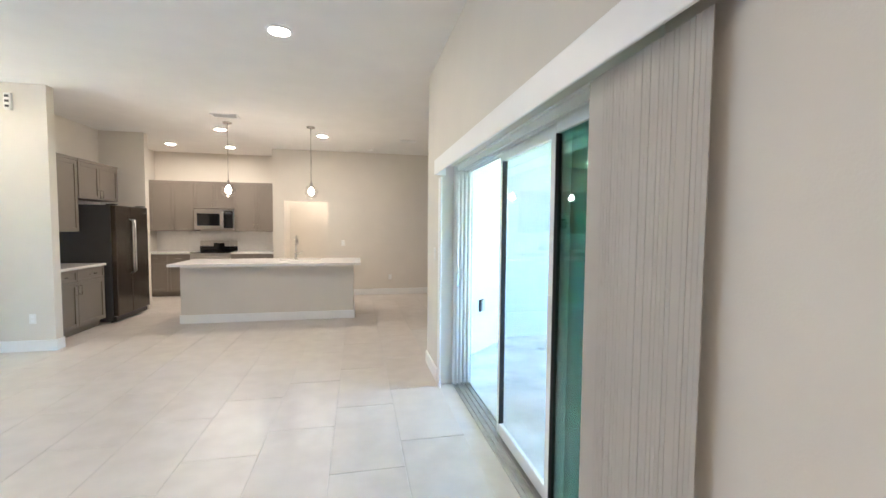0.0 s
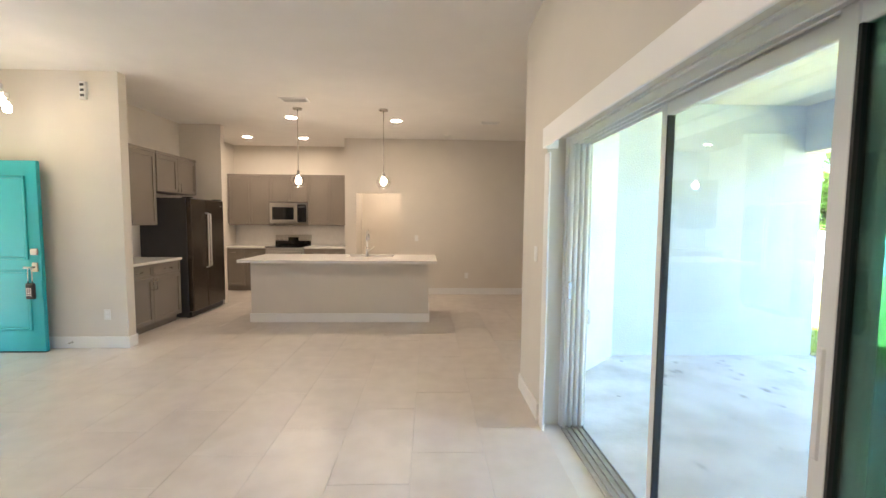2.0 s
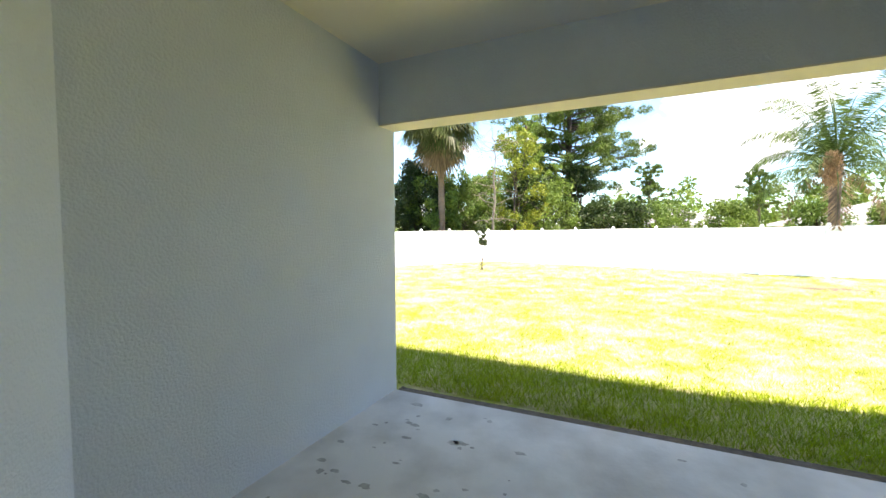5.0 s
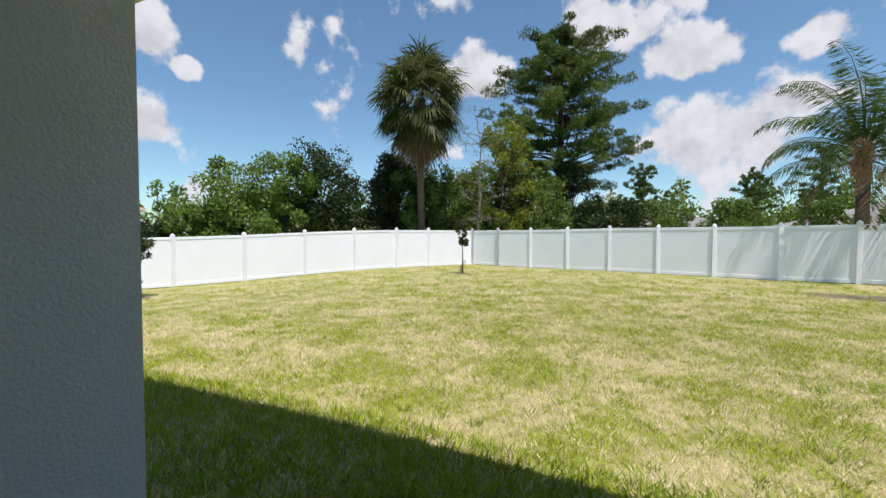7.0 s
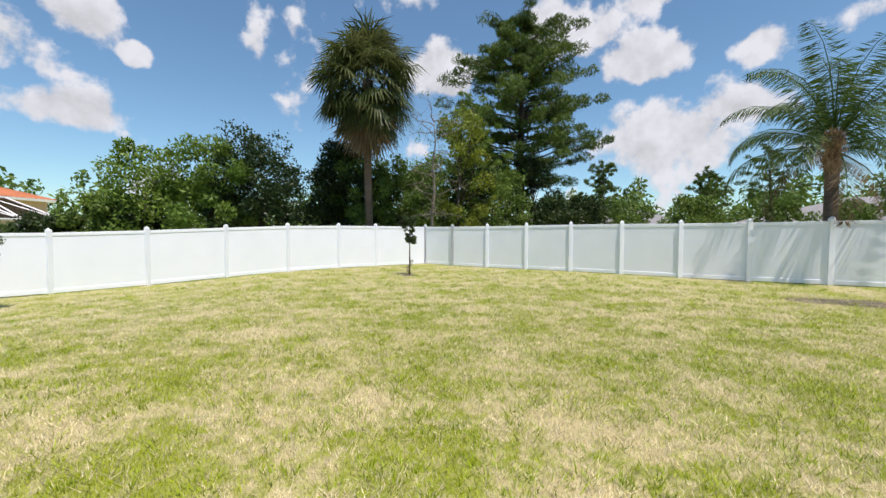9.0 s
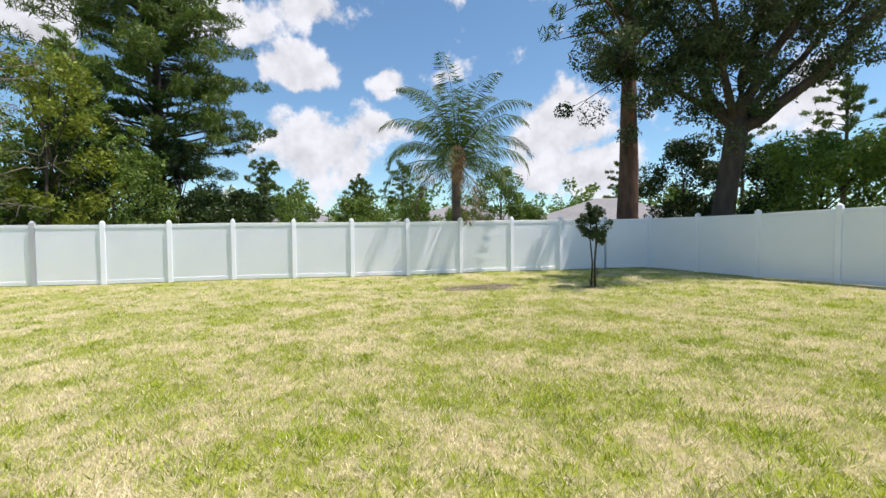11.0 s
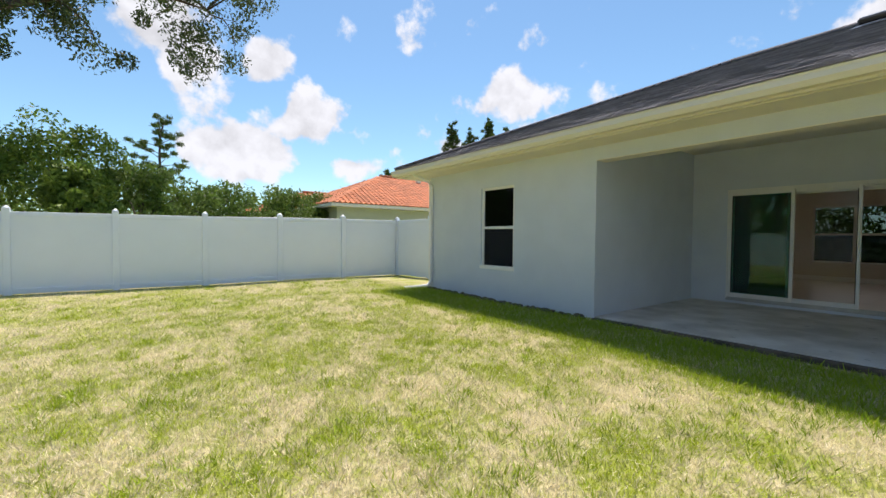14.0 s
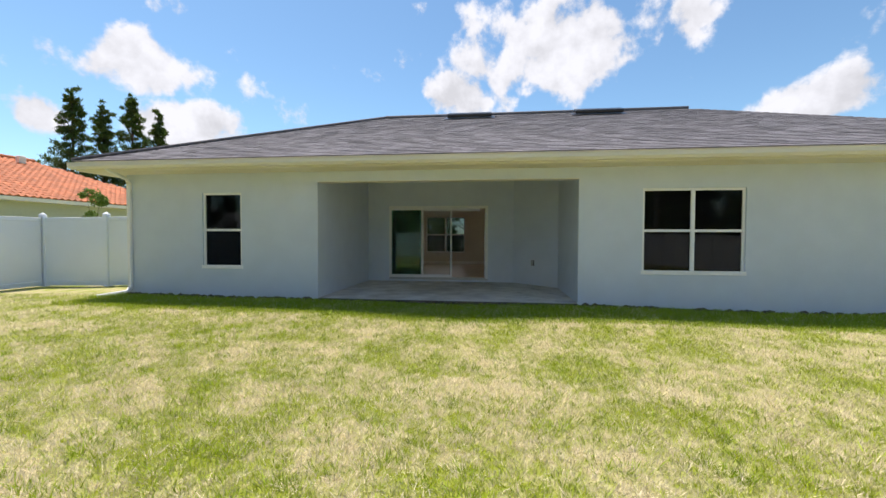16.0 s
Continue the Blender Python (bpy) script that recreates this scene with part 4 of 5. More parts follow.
def pendant(at):
    p = thing("pendant_lamp", at, "pendant lamp with clear glass globe and lit bulb", "pendant lamp", "island pendants")
    part("canopy", lathe([(0, 0), (.065, 0), (.065, -.02), (.02, -.03), (0, -.03)], 20), M_NICKEL, p)
    part("rod", tube([(0, 0, -.03), (0, 0, -.90)], .006, 8), M_NICKEL, p)
    part("socket", lathe([(0, -.88), (.018, -.88), (.024, -.93), (.024, -.96), (0, -.96)], 14), M_NICKEL, p)
    prof = [(.03, -.93)] + [(.105 * math.sin(t), -1.03 + .105 * math.cos(t)) for t in [.3 + .25 * i for i in range(10)]] + [(.055, -1.125)]
    s = part("shade", lathe(prof, 24), M_BULBGLASS, p, "clear glass globe"); s.visible_shadow = False
    part("bulb", lathe([(0, -.96), (.014, -.965), (.042, -1.01), (.040, -1.05), (.02, -1.075), (0, -1.08)], 14), M_BULB, p)
    return p
p1 = pendant((-1.89, 6.66, CEIL)); copy_thing(p1, pose(-.67, 6.66, CEIL))
def downlight(x, y):
    d = thing("downlight", (x, y, CEIL), "round recessed ceiling downlight, lit", "downlight", "ceiling downlights")
    part("trim_ring", lathe([(.105, 0), (.105, -.006), (.085, -.012), (.078, -.004), (.078, 0)], 24), M_TRIM, d)
    part("lens", lathe([(.078, -.004), (.04, -.006), (.0, -.006)], 24), M_CAN, d)
    return d
d1 = downlight(-.56, 3.38)
for x, y in ((-3.5, 8.75), (-2.15, 7.19), (-2.45, 8.80), (-.54, 7.29), (-2.6, .4), (-.56, -1.2), (-3.6, -1.2)):
    copy_thing(d1, pose(x, y, CEIL))
pl = thing("pantry_light", (-.75, 9.45, CEIL), "round flush ceiling light inside the pantry, lit", "ceiling light")
part("rim", lathe([(.17, 0), (.17, -.03), (.15, -.035), (.15, 0)], 24), M_TRIM, pl); part("diffuser", lathe([(.15, -.02), (.12, -.06), (.06, -.08), (0, -.085)], 24), M_DOME, pl)
def ceiling_vent(x, y, w, l, label):
    v = thing("ceiling_vent", (x, y, CEIL), label, "ceiling vent", "ceiling vents")
    for q in ((-w / 2, -l / 2, w / 2, -l / 2 + .025), (-w / 2, l / 2 - .025, w / 2, l / 2), (-w / 2, -l / 2 + .025, -w / 2 + .025, l / 2 - .025), (w / 2 - .025, -l / 2 + .025, w / 2, l / 2 - .025)):
        part("frame", bx(q[0], q[1], -.012, q[2], q[3], 0, .002), M_TRIM, v)
    part("backing", bx(-w / 2 + .02, -l / 2 + .02, -.002, w / 2 - .02, l / 2 - .02, -.0005), M_FRIDGE, v)
    for i in range(6):
        yy = -l / 2 + .04 + (l - .08) * i / 5
        part("slat", moved(bx(-w / 2 + .024, -.010, -.001, w / 2 - .024, .010, .001), pose(0, yy, -.008, 35, 0, 0)), M_TRIM, v)
ceiling_vent(.97, 7.33, .30, .15, "small white ceiling register with slats"); ceiling_vent(-1.80, 6.25, .36, .20, "white ceiling supply register above the island")
sm = thing("smoke_detector", (.33, 8.35, CEIL), "round white smoke detector on the ceiling", "smoke detector")
part("housing", lathe([(0, 0), (.065, 0), (.062, -.025), (.04, -.038), (0, -.038)], 24), M_PLATE, sm)
ch = thing("chandelier", (-4.05, 4.35, CEIL), "brushed nickel chandelier with clear bulbs on straight arms", "chandelier")
part("canopy", lathe([(0, 0), (.07, 0), (.07, -.02), (0, -.03)], 20), M_NICKEL, ch); part("rod", tube([(0, 0, -.02), (0, 0, -.42)], .008, 8), M_NICKEL, ch)
part("hub", lathe([(0, -.40)] + [(.06 * math.sin(t), -.46 + .06 * math.cos(t)) for t in [.3 + .4 * i for i in range(7)]] + [(0, -.52)], 18), M_CHROME, ch)
for i in range(6):
    a = math.radians(i * 60 + 8); ux, uy = math.cos(a), math.sin(a)
    arm = part("arm", tube([(ux * .05, uy * .05, -.46), (ux * .34, uy * .34, -.47)], .008, 8), M_NICKEL, ch)
    part("socket", tube([(ux * .34, uy * .34, -.44), (ux * .34, uy * .34, -.52)], .022, 10), M_CHROME, arm)
    part("bulb", moved(lathe([(0, -.52), (.016, -.525), (.035, -.57), (.03, -.61), (0, -.625)], 12), pose(ux * .34, uy * .34, 0)), M_BULB_DIM, arm)

def wall_plate(name, at, turn, label, slots):
    p = thing(name, at, label, name.split("_")[-1], "", turn)
    part("plate", bx(-.036, -.007, -.058, .036, 0, .058, .003), M_PLATE, p)
    for z in slots:
        part("insert", bx(-.017, -.010, z - .016, .017, -.007, z + .016, .002), M_TRIM, p)
wall_plate("wall_outlet", (.75, 8.75, .38), 0, "white duplex outlet low on the wall", (-.024, .024))
wall_plate("light_switch", (-.25, 8.75, 1.12), 0, "white light switch beside the pantry", (0,))
wall_plate("light_switch", (.80, 3.72, 1.22), -90, "white rocker switch beside the sliding door", (0,))
wall_plate("wall_outlet", (-3.62, 5.33, .38), 0, "white outlet low on the entry wall", (-.024, .024))
ox = thing("patio_outlet", (1.57, 4.690, .50), "grey weatherproof outlet box on the lanai wall", "outlet", "", 45)
part("box", bx(-.045, 0, -.075, .045, -.03, .075, .006), M_FRIDGE, ox); part("cover", bx(-.04, -.03, -.07, .04, -.048, .07, .008), M_TRACK, ox)

# ---- yard plants ----
def limb_path(p0, p1, sag, n=6, wob=.06):
    p0, p1 = Vector(p0), Vector(p1); L = (p1 - p0).length; out = []
    for i in range(n + 1):
        t = i / n; q = p0.lerp(p1, t); q.z += sag * math.sin(math.pi * t)
        if 0 < i < n:
            q += Vector((random.uniform(-1, 1), random.uniform(-1, 1), random.uniform(-.5, .5))) * wob * L
        out.append(q)
    return out

def sapling(x, y, h, spread, low, label, stems=2):
    t = thing("sapling", (x, y, gz(x, y)), label, "sapling", "yard saplings"); cs_ = []
    for s in range(stems):
        a = s * 2.1 + random.uniform(0, .8); o = .07 if stems > 1 else .0
        p = [Vector((math.cos(a) * o, math.sin(a) * o, -.05)), Vector((math.cos(a) * o * .5, math.sin(a) * o * .5, h * .3)), Vector((math.cos(a) * o * 1.6, math.sin(a) * o * 1.6, h * .62)), Vector((math.cos(a) * o, math.sin(a) * o, h * .93))]
        st = part("trunk", tube(p, [.026, .022, .016, .006], 7), M_BARK, t)
        for k in range(14 // stems + 3):
            z = h * random.uniform(low, .86); b = random.uniform(0, 6.3); c = p[2].copy(); c.z = z; e = c + Vector((math.cos(b), math.sin(b), 0)) * spread * random.uniform(.45, 1.05) + Vector((0, 0, random.uniform(.05, .32)))
            part("branch", tube([c, c.lerp(e, .5) + Vector((0, 0, .03)), e], [.008, .006, .003], 5), M_BARK, st)
            cs_ += [c.lerp(e, f) for f in (.5, .8, 1.0)]
        cs_ += [p[3] + Vector((0, 0, -.08 * q)) for q in range(4)]
    foliage("crown", leaves(cs_, [spread * random.uniform(.2, .42) for _ in cs_], 40, .085), M_OAKLEAF, t)
    part("soil_ring", lathe([(0, .035), (.15, .03), (.30, .008), (.36, -.02)], 16), M_SOIL, t)
    foliage("base_suckers", leaves([(math.cos(k) * .07, math.sin(k) * .07, h * .04 * (k % 6) + .05) for k in range(12)], [.07] * 12, 14, .06), M_MOSS, t)
sapling(18.8, 9.6, 2.2, .26, .42, "slim young tree with a dark leafy crown in the lawn", 1)
sapling(15.4, -4.3, 2.15, .33, .5, "young multi-stem tree with dark leaves in the lawn", 3)
sapling(10.6, 16.3, 2.1, .40, .55, "young two-stem tree near the lower fence", 2)
def soil(x, y, rx, ry):
    bm = bmesh.new(); n = 30; c = bm.verts.new((x, y, gz(x, y) + .018)); ring = []
    for k in range(n):
        a = 2 * math.pi * k / n; r = 1 + .28 * noise.noise(Vector((math.cos(a) * 1.5, math.sin(a) * 1.5, x)))
        px, py = x + math.cos(a) * rx * r, y + math.sin(a) * ry * r; ring.append(bm.verts.new((px, py, gz(px, py) + .006)))
    for k in range(n):
        bm.faces.new((c, ring[k], ring[(k + 1) % n]))
    tagged(new("soil_patch", mesh_of("soil_patch", bm, M_SOIL)), "bare dark soil patch in the lawn", "soil", kind="stuff")
soil(16.6, -1.6, .55, 1.25)

def broad_tree(name, x, y, h, r, label, leafm=M_LEAF, per=150, clumps=40, size=.20, trunk=.16, low=.15, category="tree", group="trees behind the fence"):
    t = thing(name, (x, y, gz(x, y)), label, category, group); bm = bmesh.new()
    add_tube(bm, limb_path((0, 0, -.2), (random.uniform(-.3, .3), random.uniform(-.3, .3), h * .7), 0, 5, .02), [trunk, trunk * .9, trunk * .75, trunk * .6, trunk * .45, trunk * .3], 8)
    cs_, rs_ = [], []
    for k in range(clumps):
        a = random.uniform(0, 6.3); z = random.uniform(low, 1.0); rr = r * math.sqrt(random.uniform(.05, 1)) * math.sqrt(max(.12, 1 - (max(0, z - .45) / .6) ** 2))
        p = (math.cos(a) * rr, math.sin(a) * rr, z * h); cs_.append(p); rs_.append(r * random.uniform(.18, .36))
        if k % 3 == 0:
            add_tube(bm, limb_path((0, 0, z * h * .6), p, .1, 3, .05), [trunk * .35, trunk * .25, trunk * .15, .01], 5)
    part("trunk", bm, M_BARK, t); foliage("crown", leaves(cs_, rs_, per, size), leafm, t)
    return t
def along(a, b, f):
    return a[0] + (b[0] - a[0]) * f, a[1] + (b[1] - a[1]) * f
# hedge of mixed growth behind the lower fence and round the far corner
for i in range(13):
    f = i / 12; x, y = along((27.5, 11.8), (14.5, 26.0), f); x += random.uniform(-1, 1.2); y += random.uniform(-.6, 1.5)
    hh = random.uniform(4.6, 6.6) if f < .72 else (3.0 if f < .9 else 2.2)
    broad_tree("broadleaf_tree", x, y, hh, random.uniform(1.8, 2.6) if f < .72 else 1.4, "dense green broadleaf tree behind the white fence", random.choice([M_LEAF, M_LEAF, M_LEAF2, M_DARKLEAF]), 210, 46, .19, .10, .08)
for i in range(10):
    x, y = 29 + random.uniform(-1.5, 5), 2.5 + i * 1.5 + random.uniform(-.5, .5)
    broad_tree("broadleaf_tree", x, y, random.uniform(3.6, 6.8) if i > 2 else 3.4, random.uniform(1.6, 2.4), "mixed green tree behind the back fence", random.choice([M_LEAF, M_DARKLEAF, M_LEAF2]), 190, 44, .19, .10, .06)
for x, y in ((-11.5, -1), (-12.5, 2.2), (-11, 5.5), (-12.5, 9)):
    broad_tree("broadleaf_tree", x, y, 5.0, 2.2, "green street-side tree outside the front window", M_LEAF, 150, 36, .22, .12, .1, group="front trees")
# low bushes over the back fence
for x, y, h, r in ((30, -1.5, 3.2, 1.5), (33, -6.5, 3.4, 1.6), (34, -10.5, 3.1, 1.5), (27.5, -9.5, 4.9, 1.7), (31, -14, 3.2, 1.5), (36, 1, 3.8, 1.6)):
    broad_tree("bush", x, y, h, r, "round green garden bush beyond the back fence", M_LEAF, 200, 40, .17, .08, .1, "bush", "garden bushes")
broad_tree("bush", -.35, -10.4, 2.85, .55, "small yellow-green bush above the side fence", M_LEAF2, 110, 16, .11, .03, .45, "bush", "garden bushes")
# thick shrubs behind the shaded fence
for x, y, h, r, m in ((19.2, -13.5, 5.2, 1.8, M_DARKLEAF), (14.4, -13.6, 4.4, 2.0, M_LEAF2), (12.0, -14.2, 4.6, 2.2, M_LEAF2), (9.8, -14.8, 3.6, 1.9, M_LEAF), (7.2, -15.5, 3.2, 1.7, M_LEAF), (4.2, -17, 3.3, 1.8, M_LEAF), (1.5, -20, 3.4, 1.9, M_LEAF), (11.2, -11.6, 3.1, .9, M_LEAF2), (16.8, -14.6, 4.4, 1.9, M_DARKLEAF)):
    broad_tree("shrub", x, y, h, r, "thick leafy shrub behind the side fence", m, 280, 56, .15, .09, .08, "shrub", "side shrubs")

def needle_tree(name, x, y, h, crown, label, trunk=.30, start=.35, clumps=70, per=170, lean=(0, 0), size=.30, group="pines", leafm=None, bark=None, cone=False):
    t = thing(name, (x, y, gz(x, y)), label, "pine tree", group); bm = bmesh.new()
    def axis(z):
        return Vector((lean[0] * z / h, lean[1] * z / h, z))
    add_tube(bm, [axis(h * k / 8) + Vector((random.uniform(-.06, .06), random.uniform(-.06, .06), -.2 if k == 0 else 0)) for k in range(9)], [trunk * (1.1 - k * .12) + .02 for k in range(9)], 10)
    cs_, rs_ = [], []
    for k in range(clumps):
        z = h * (start + (1 - start) * (k + .5) / clumps); f = (z / h - start) / (1 - start)
        if cone:
            w = crown * (1.02 - f) * random.uniform(.7, 1.1)
        else:
            w = crown * min(1, .5 + f * 3) * math.sqrt(max(.06, 1 - f ** 3.6)) * random.choice([.3, .6, .85, .95, 1.08])
        a = k * 2.4 + random.uniform(-.5, .5); tip = axis(z) + Vector((math.cos(a) * w, math.sin(a) * w, random.uniform(-.2, .9)))
        add_tube(bm, limb_path(axis(z - .4), tip, .15, 4, .05), [trunk * .22, trunk * .17, trunk * .12, trunk * .07, .012], 5)
        for q in range(3):
            p = axis(z - .4).lerp(tip, 1 - q * .22) + Vector((random.uniform(-.3, .3), random.uniform(-.3, .3), random.uniform(0, .35))); cs_.append(p); rs_.append(random.uniform(.42, .75) * (max(.5, crown / 5) if not cone else 1.05 - .8 * f))
    part("trunk", bm, bark or M_BARK, t); foliage("crown", leaves(cs_, rs_, per // 3, size, 7.0, (1, 1, .55), -.7), leafm or M_NEEDLE, t)
    return t
needle_tree("pine_tree", 35.5, 8.3, 16.2, 5.4, "tall full pine with dark green needles behind the fence", .38, .28, 130, 560, size=.38)
needle_tree("pine_tree", 31, 10.6, 9.5, 2.6, "thin pale pine with sparse yellow-green needles", .18, .3, 46, 200, size=.34, leafm=M_LEAF2)
# tall trunk at the yard corner with a high open crown
needle_tree("pine_tree", 19.9, -10.9, 16.5, 5.0, "tall straight pine with reddish bark at the fence corner", .42, .52, 44, 240, size=.40, bark=M_REDBARK)
for x, y, h, r in ((62, -16, 11, 3), (55, 2, 9, 2.4), (30, -38, 13, 3), (22, -36, 12, 2.6), (8, -44, 12, 2.8), (-16, -42, 9, 2.4), (45, -40, 10, 2.4), (58, -9, 8, 2.2), (4, 62, 12, 3.5)):
    needle_tree("pine_tree", x, y, h, r, "distant slender pine with open crown", .2, .45, 30, 150, size=.5, group="distant pines")
for i, hh in enumerate((10.6, 11.8, 10.4, 11.4)):
    needle_tree("conifer", -17.6 + i * 1.25, -23.1 - i * 1.2, hh, 2.9, "dark narrow conifer behind the roof", .15, .10, 90, 120, size=.4, group="conifers behind the house", cone=True)

def oak(x, y):
    t = thing("oak_tree", (x, y, gz(x, y)), "large leaning oak with forked trunk and airy crown", "oak tree"); bm = bmesh.new()
    side, near_ = Vector((-.9, -.44, 0)), Vector((-.44, .9, 0))
    def at(r, n, z):
        return side * r + near_ * n + Vector((0, 0, z))
    fork = at(.4, 0, 5.0)
    add_tube(bm, [at(-.15, 0, -.3), at(-.05, 0, 1.2), at(.15, .05, 3.0), at(.36, 0, 4.6), fork + Vector((0, 0, .3))], [.50, .38, .34, .36, .30], 12)
    limbs = [[(-.5, .1, 6.2), (-1.0, .4, 7.6), (-2.0, .6, 9.4), (-2.8, .9, 11.6)], [(.5, -.2, 6.6), (.9, -.5, 8.4), (1.2, -.4, 11.0), (.6, -.6, 13.8)], [(.9, .2, 6.3), (1.8, .6, 7.8), (2.9, .8, 10.0), (3.6, 1.0, 12.8)],
             [(1.5, .1, 5.5), (2.7, .3, 6.5), (4.6, .8, 8.2), (7.0, 1.0, 9.6), (9.0, 1.2, 9.9)], [(1.2, -.9, 6.4), (2.8, -2.0, 8.4), (4.8, -2.6, 10.6), (6.4, -2.8, 12.0)], [(.0, 1.2, 6.8), (-.2, 2.6, 8.8), (.8, 3.8, 10.8)], [(-.8, .3, 6.0), (-2.0, .6, 7.1), (-3.3, .8, 7.4)]]
    cs_, rs_ = [], []
    for li, ctrl in enumerate(limbs):
        pts = [fork + Vector((0, 0, -.2))]
        for c in ctrl:
            q = at(*c); pts += [pts[-1].lerp(q, .5) + Vector((random.uniform(-.15, .15), random.uniform(-.15, .15), random.uniform(-.1, .15))), q]
        r0 = .21 if li < 4 else .15
        add_tube(bm, pts, [max(.02, r0 * (1 - k / len(pts)) ** .8) for k in range(len(pts))], 9)
        for k in range(19):
            f = random.uniform(.38, 1.0); b = pts[min(len(pts) - 1, int(f * len(pts)))]
            tip = b + Vector((random.uniform(-2, 2), random.uniform(-2, 2), random.uniform(-1.1, 1.5)))
            sub = limb_path(b, tip, .25, 4, .08); add_tube(bm, sub, [.05, .038, .026, .016, .008], 5)
            for q in (2, 3, 4):
                e = sub[q] + Vector((random.uniform(-.6, .6), random.uniform(-.6, .6), random.uniform(-.6, .3)))
                add_tube(bm, [sub[q - 1], e], [.014, .005], 4); cs_.append(e); rs_.append(random.uniform(.35, .75))
    for k in range(9):
        e = at(8.6 + random.uniform(-1.4, .7), 1.2 + random.uniform(-.6, .6), 8.6 + random.uniform(-1.3, .8)); cs_.append(e); rs_.append(.6)
    part("trunk", bm, M_BARK, t); foliage("crown", leaves(cs_, rs_, 215, .15, 2.4, (1, 1, .85), .7), M_OAKLEAF, t)
oak(16.4, -11.5)

def fan_palm(x, y, h):
    t = thing("fan_palm", (x, y, gz(x, y)), "tall cabbage palm with round head of fan leaves", "palm tree"); bm = bmesh.new()
    add_tube(bm, [(0, 0, -.2), (.03, 0, h * .3), (-.02, .02, h * .6), (0, 0, h)], [.23, .19, .18, .26], 12)
    part("trunk", bm, M_PALMBARK, t)
    green, dead = [], []; Z = Vector((0, 0, 1))
    for k in range(150):
        u = k / 149; el = 1.45 - 2.85 * u + random.uniform(-.12, .12); a = k * 2.399; hub = Vector((0, 0, h + .35 - .7 * u))
        d = Vector((math.cos(a) * math.cos(el), math.sin(a) * math.cos(el), math.sin(el)))
        c = hub + d * random.uniform(1.0, 1.85); c.z -= .15
        side = d.cross(Z).normalized(); up_ = side.cross(d)
        roll = random.uniform(-.7, .7); ax = side * math.cos(roll) + up_ * math.sin(roll)
        bag = dead if u > .88 else green
        bag.append((hub - side * .02, hub + side * .02, c + side * .014, c - side * .014))
        for j in range(20):
            g = (j - 9.5) / 9.5 * 1.9; dirn = (d * math.cos(g) + ax * math.sin(g) - Z * (.25 + .25 * u)).normalized(); L = random.uniform(1.2, 1.6) * (1 if u < .88 else 1.25)
            mid = c + dirn * L * .55; tip = mid + (dirn - Z * random.uniform(.35, 1.1)).normalized() * L * .5
            w = dirn.cross(up_ + ax * .3).normalized() * .045
            bag.append((c, mid + w, tip, mid - w))
    for nm, bag, m in (("crown", green, M_FANLEAF), ("dead_leaves", dead, M_DEADLEAF)):
        foliage(nm, np.array([[tuple(v) for v in q] for q in bag]).reshape(-1, 3), m, t)
fan_palm(22.9, 13.6, 8.7)

def bare_tree(x, y, h):
    t = thing("bare_tree", (x, y, gz(x, y)), "half-dead grey tree with bare twigs behind the fence", "tree"); bm = bmesh.new()
    add_tube(bm, limb_path((0, 0, -.2), (.2, .1, h), 0, 6, .02), [.11, .10, .085, .07, .05, .035, .015], 8)
    tips = []
    for k in range(26):
        z = h * random.uniform(.3, .98); a = k * 2.4; L = random.uniform(.7, 1.9)
        e = Vector((math.cos(a) * L, math.sin(a) * L, z + random.uniform(-.5, .7))); sub = limb_path((.1, .05, z), e, .1, 4, .09)
        add_tube(bm, sub, [.03, .022, .016, .01, .005], 5)
        for q in range(9):
            b = sub[random.randint(1, 4)]; f = b + Vector((random.uniform(-.6, .6), random.uniform(-.6, .6), random.uniform(-.5, .5))); add_tube(bm, [b, f], [.009, .003], 4); tips.append(f)
    part("trunk", bm, M_TWIG, t); foliage("sparse_leaves", leaves(random.sample(tips, 60), [.25] * 60, 18, .10), M_LEAF2, t)
bare_tree(25.4, 11.2, 7.6)
broad_tree("broadleaf_tree", 27.7, 10.4, 8.2, 2.0, "airy yellow-green tree beside the tall pine", M_YELLOWLEAF, 120, 46, .18, .10, .2)

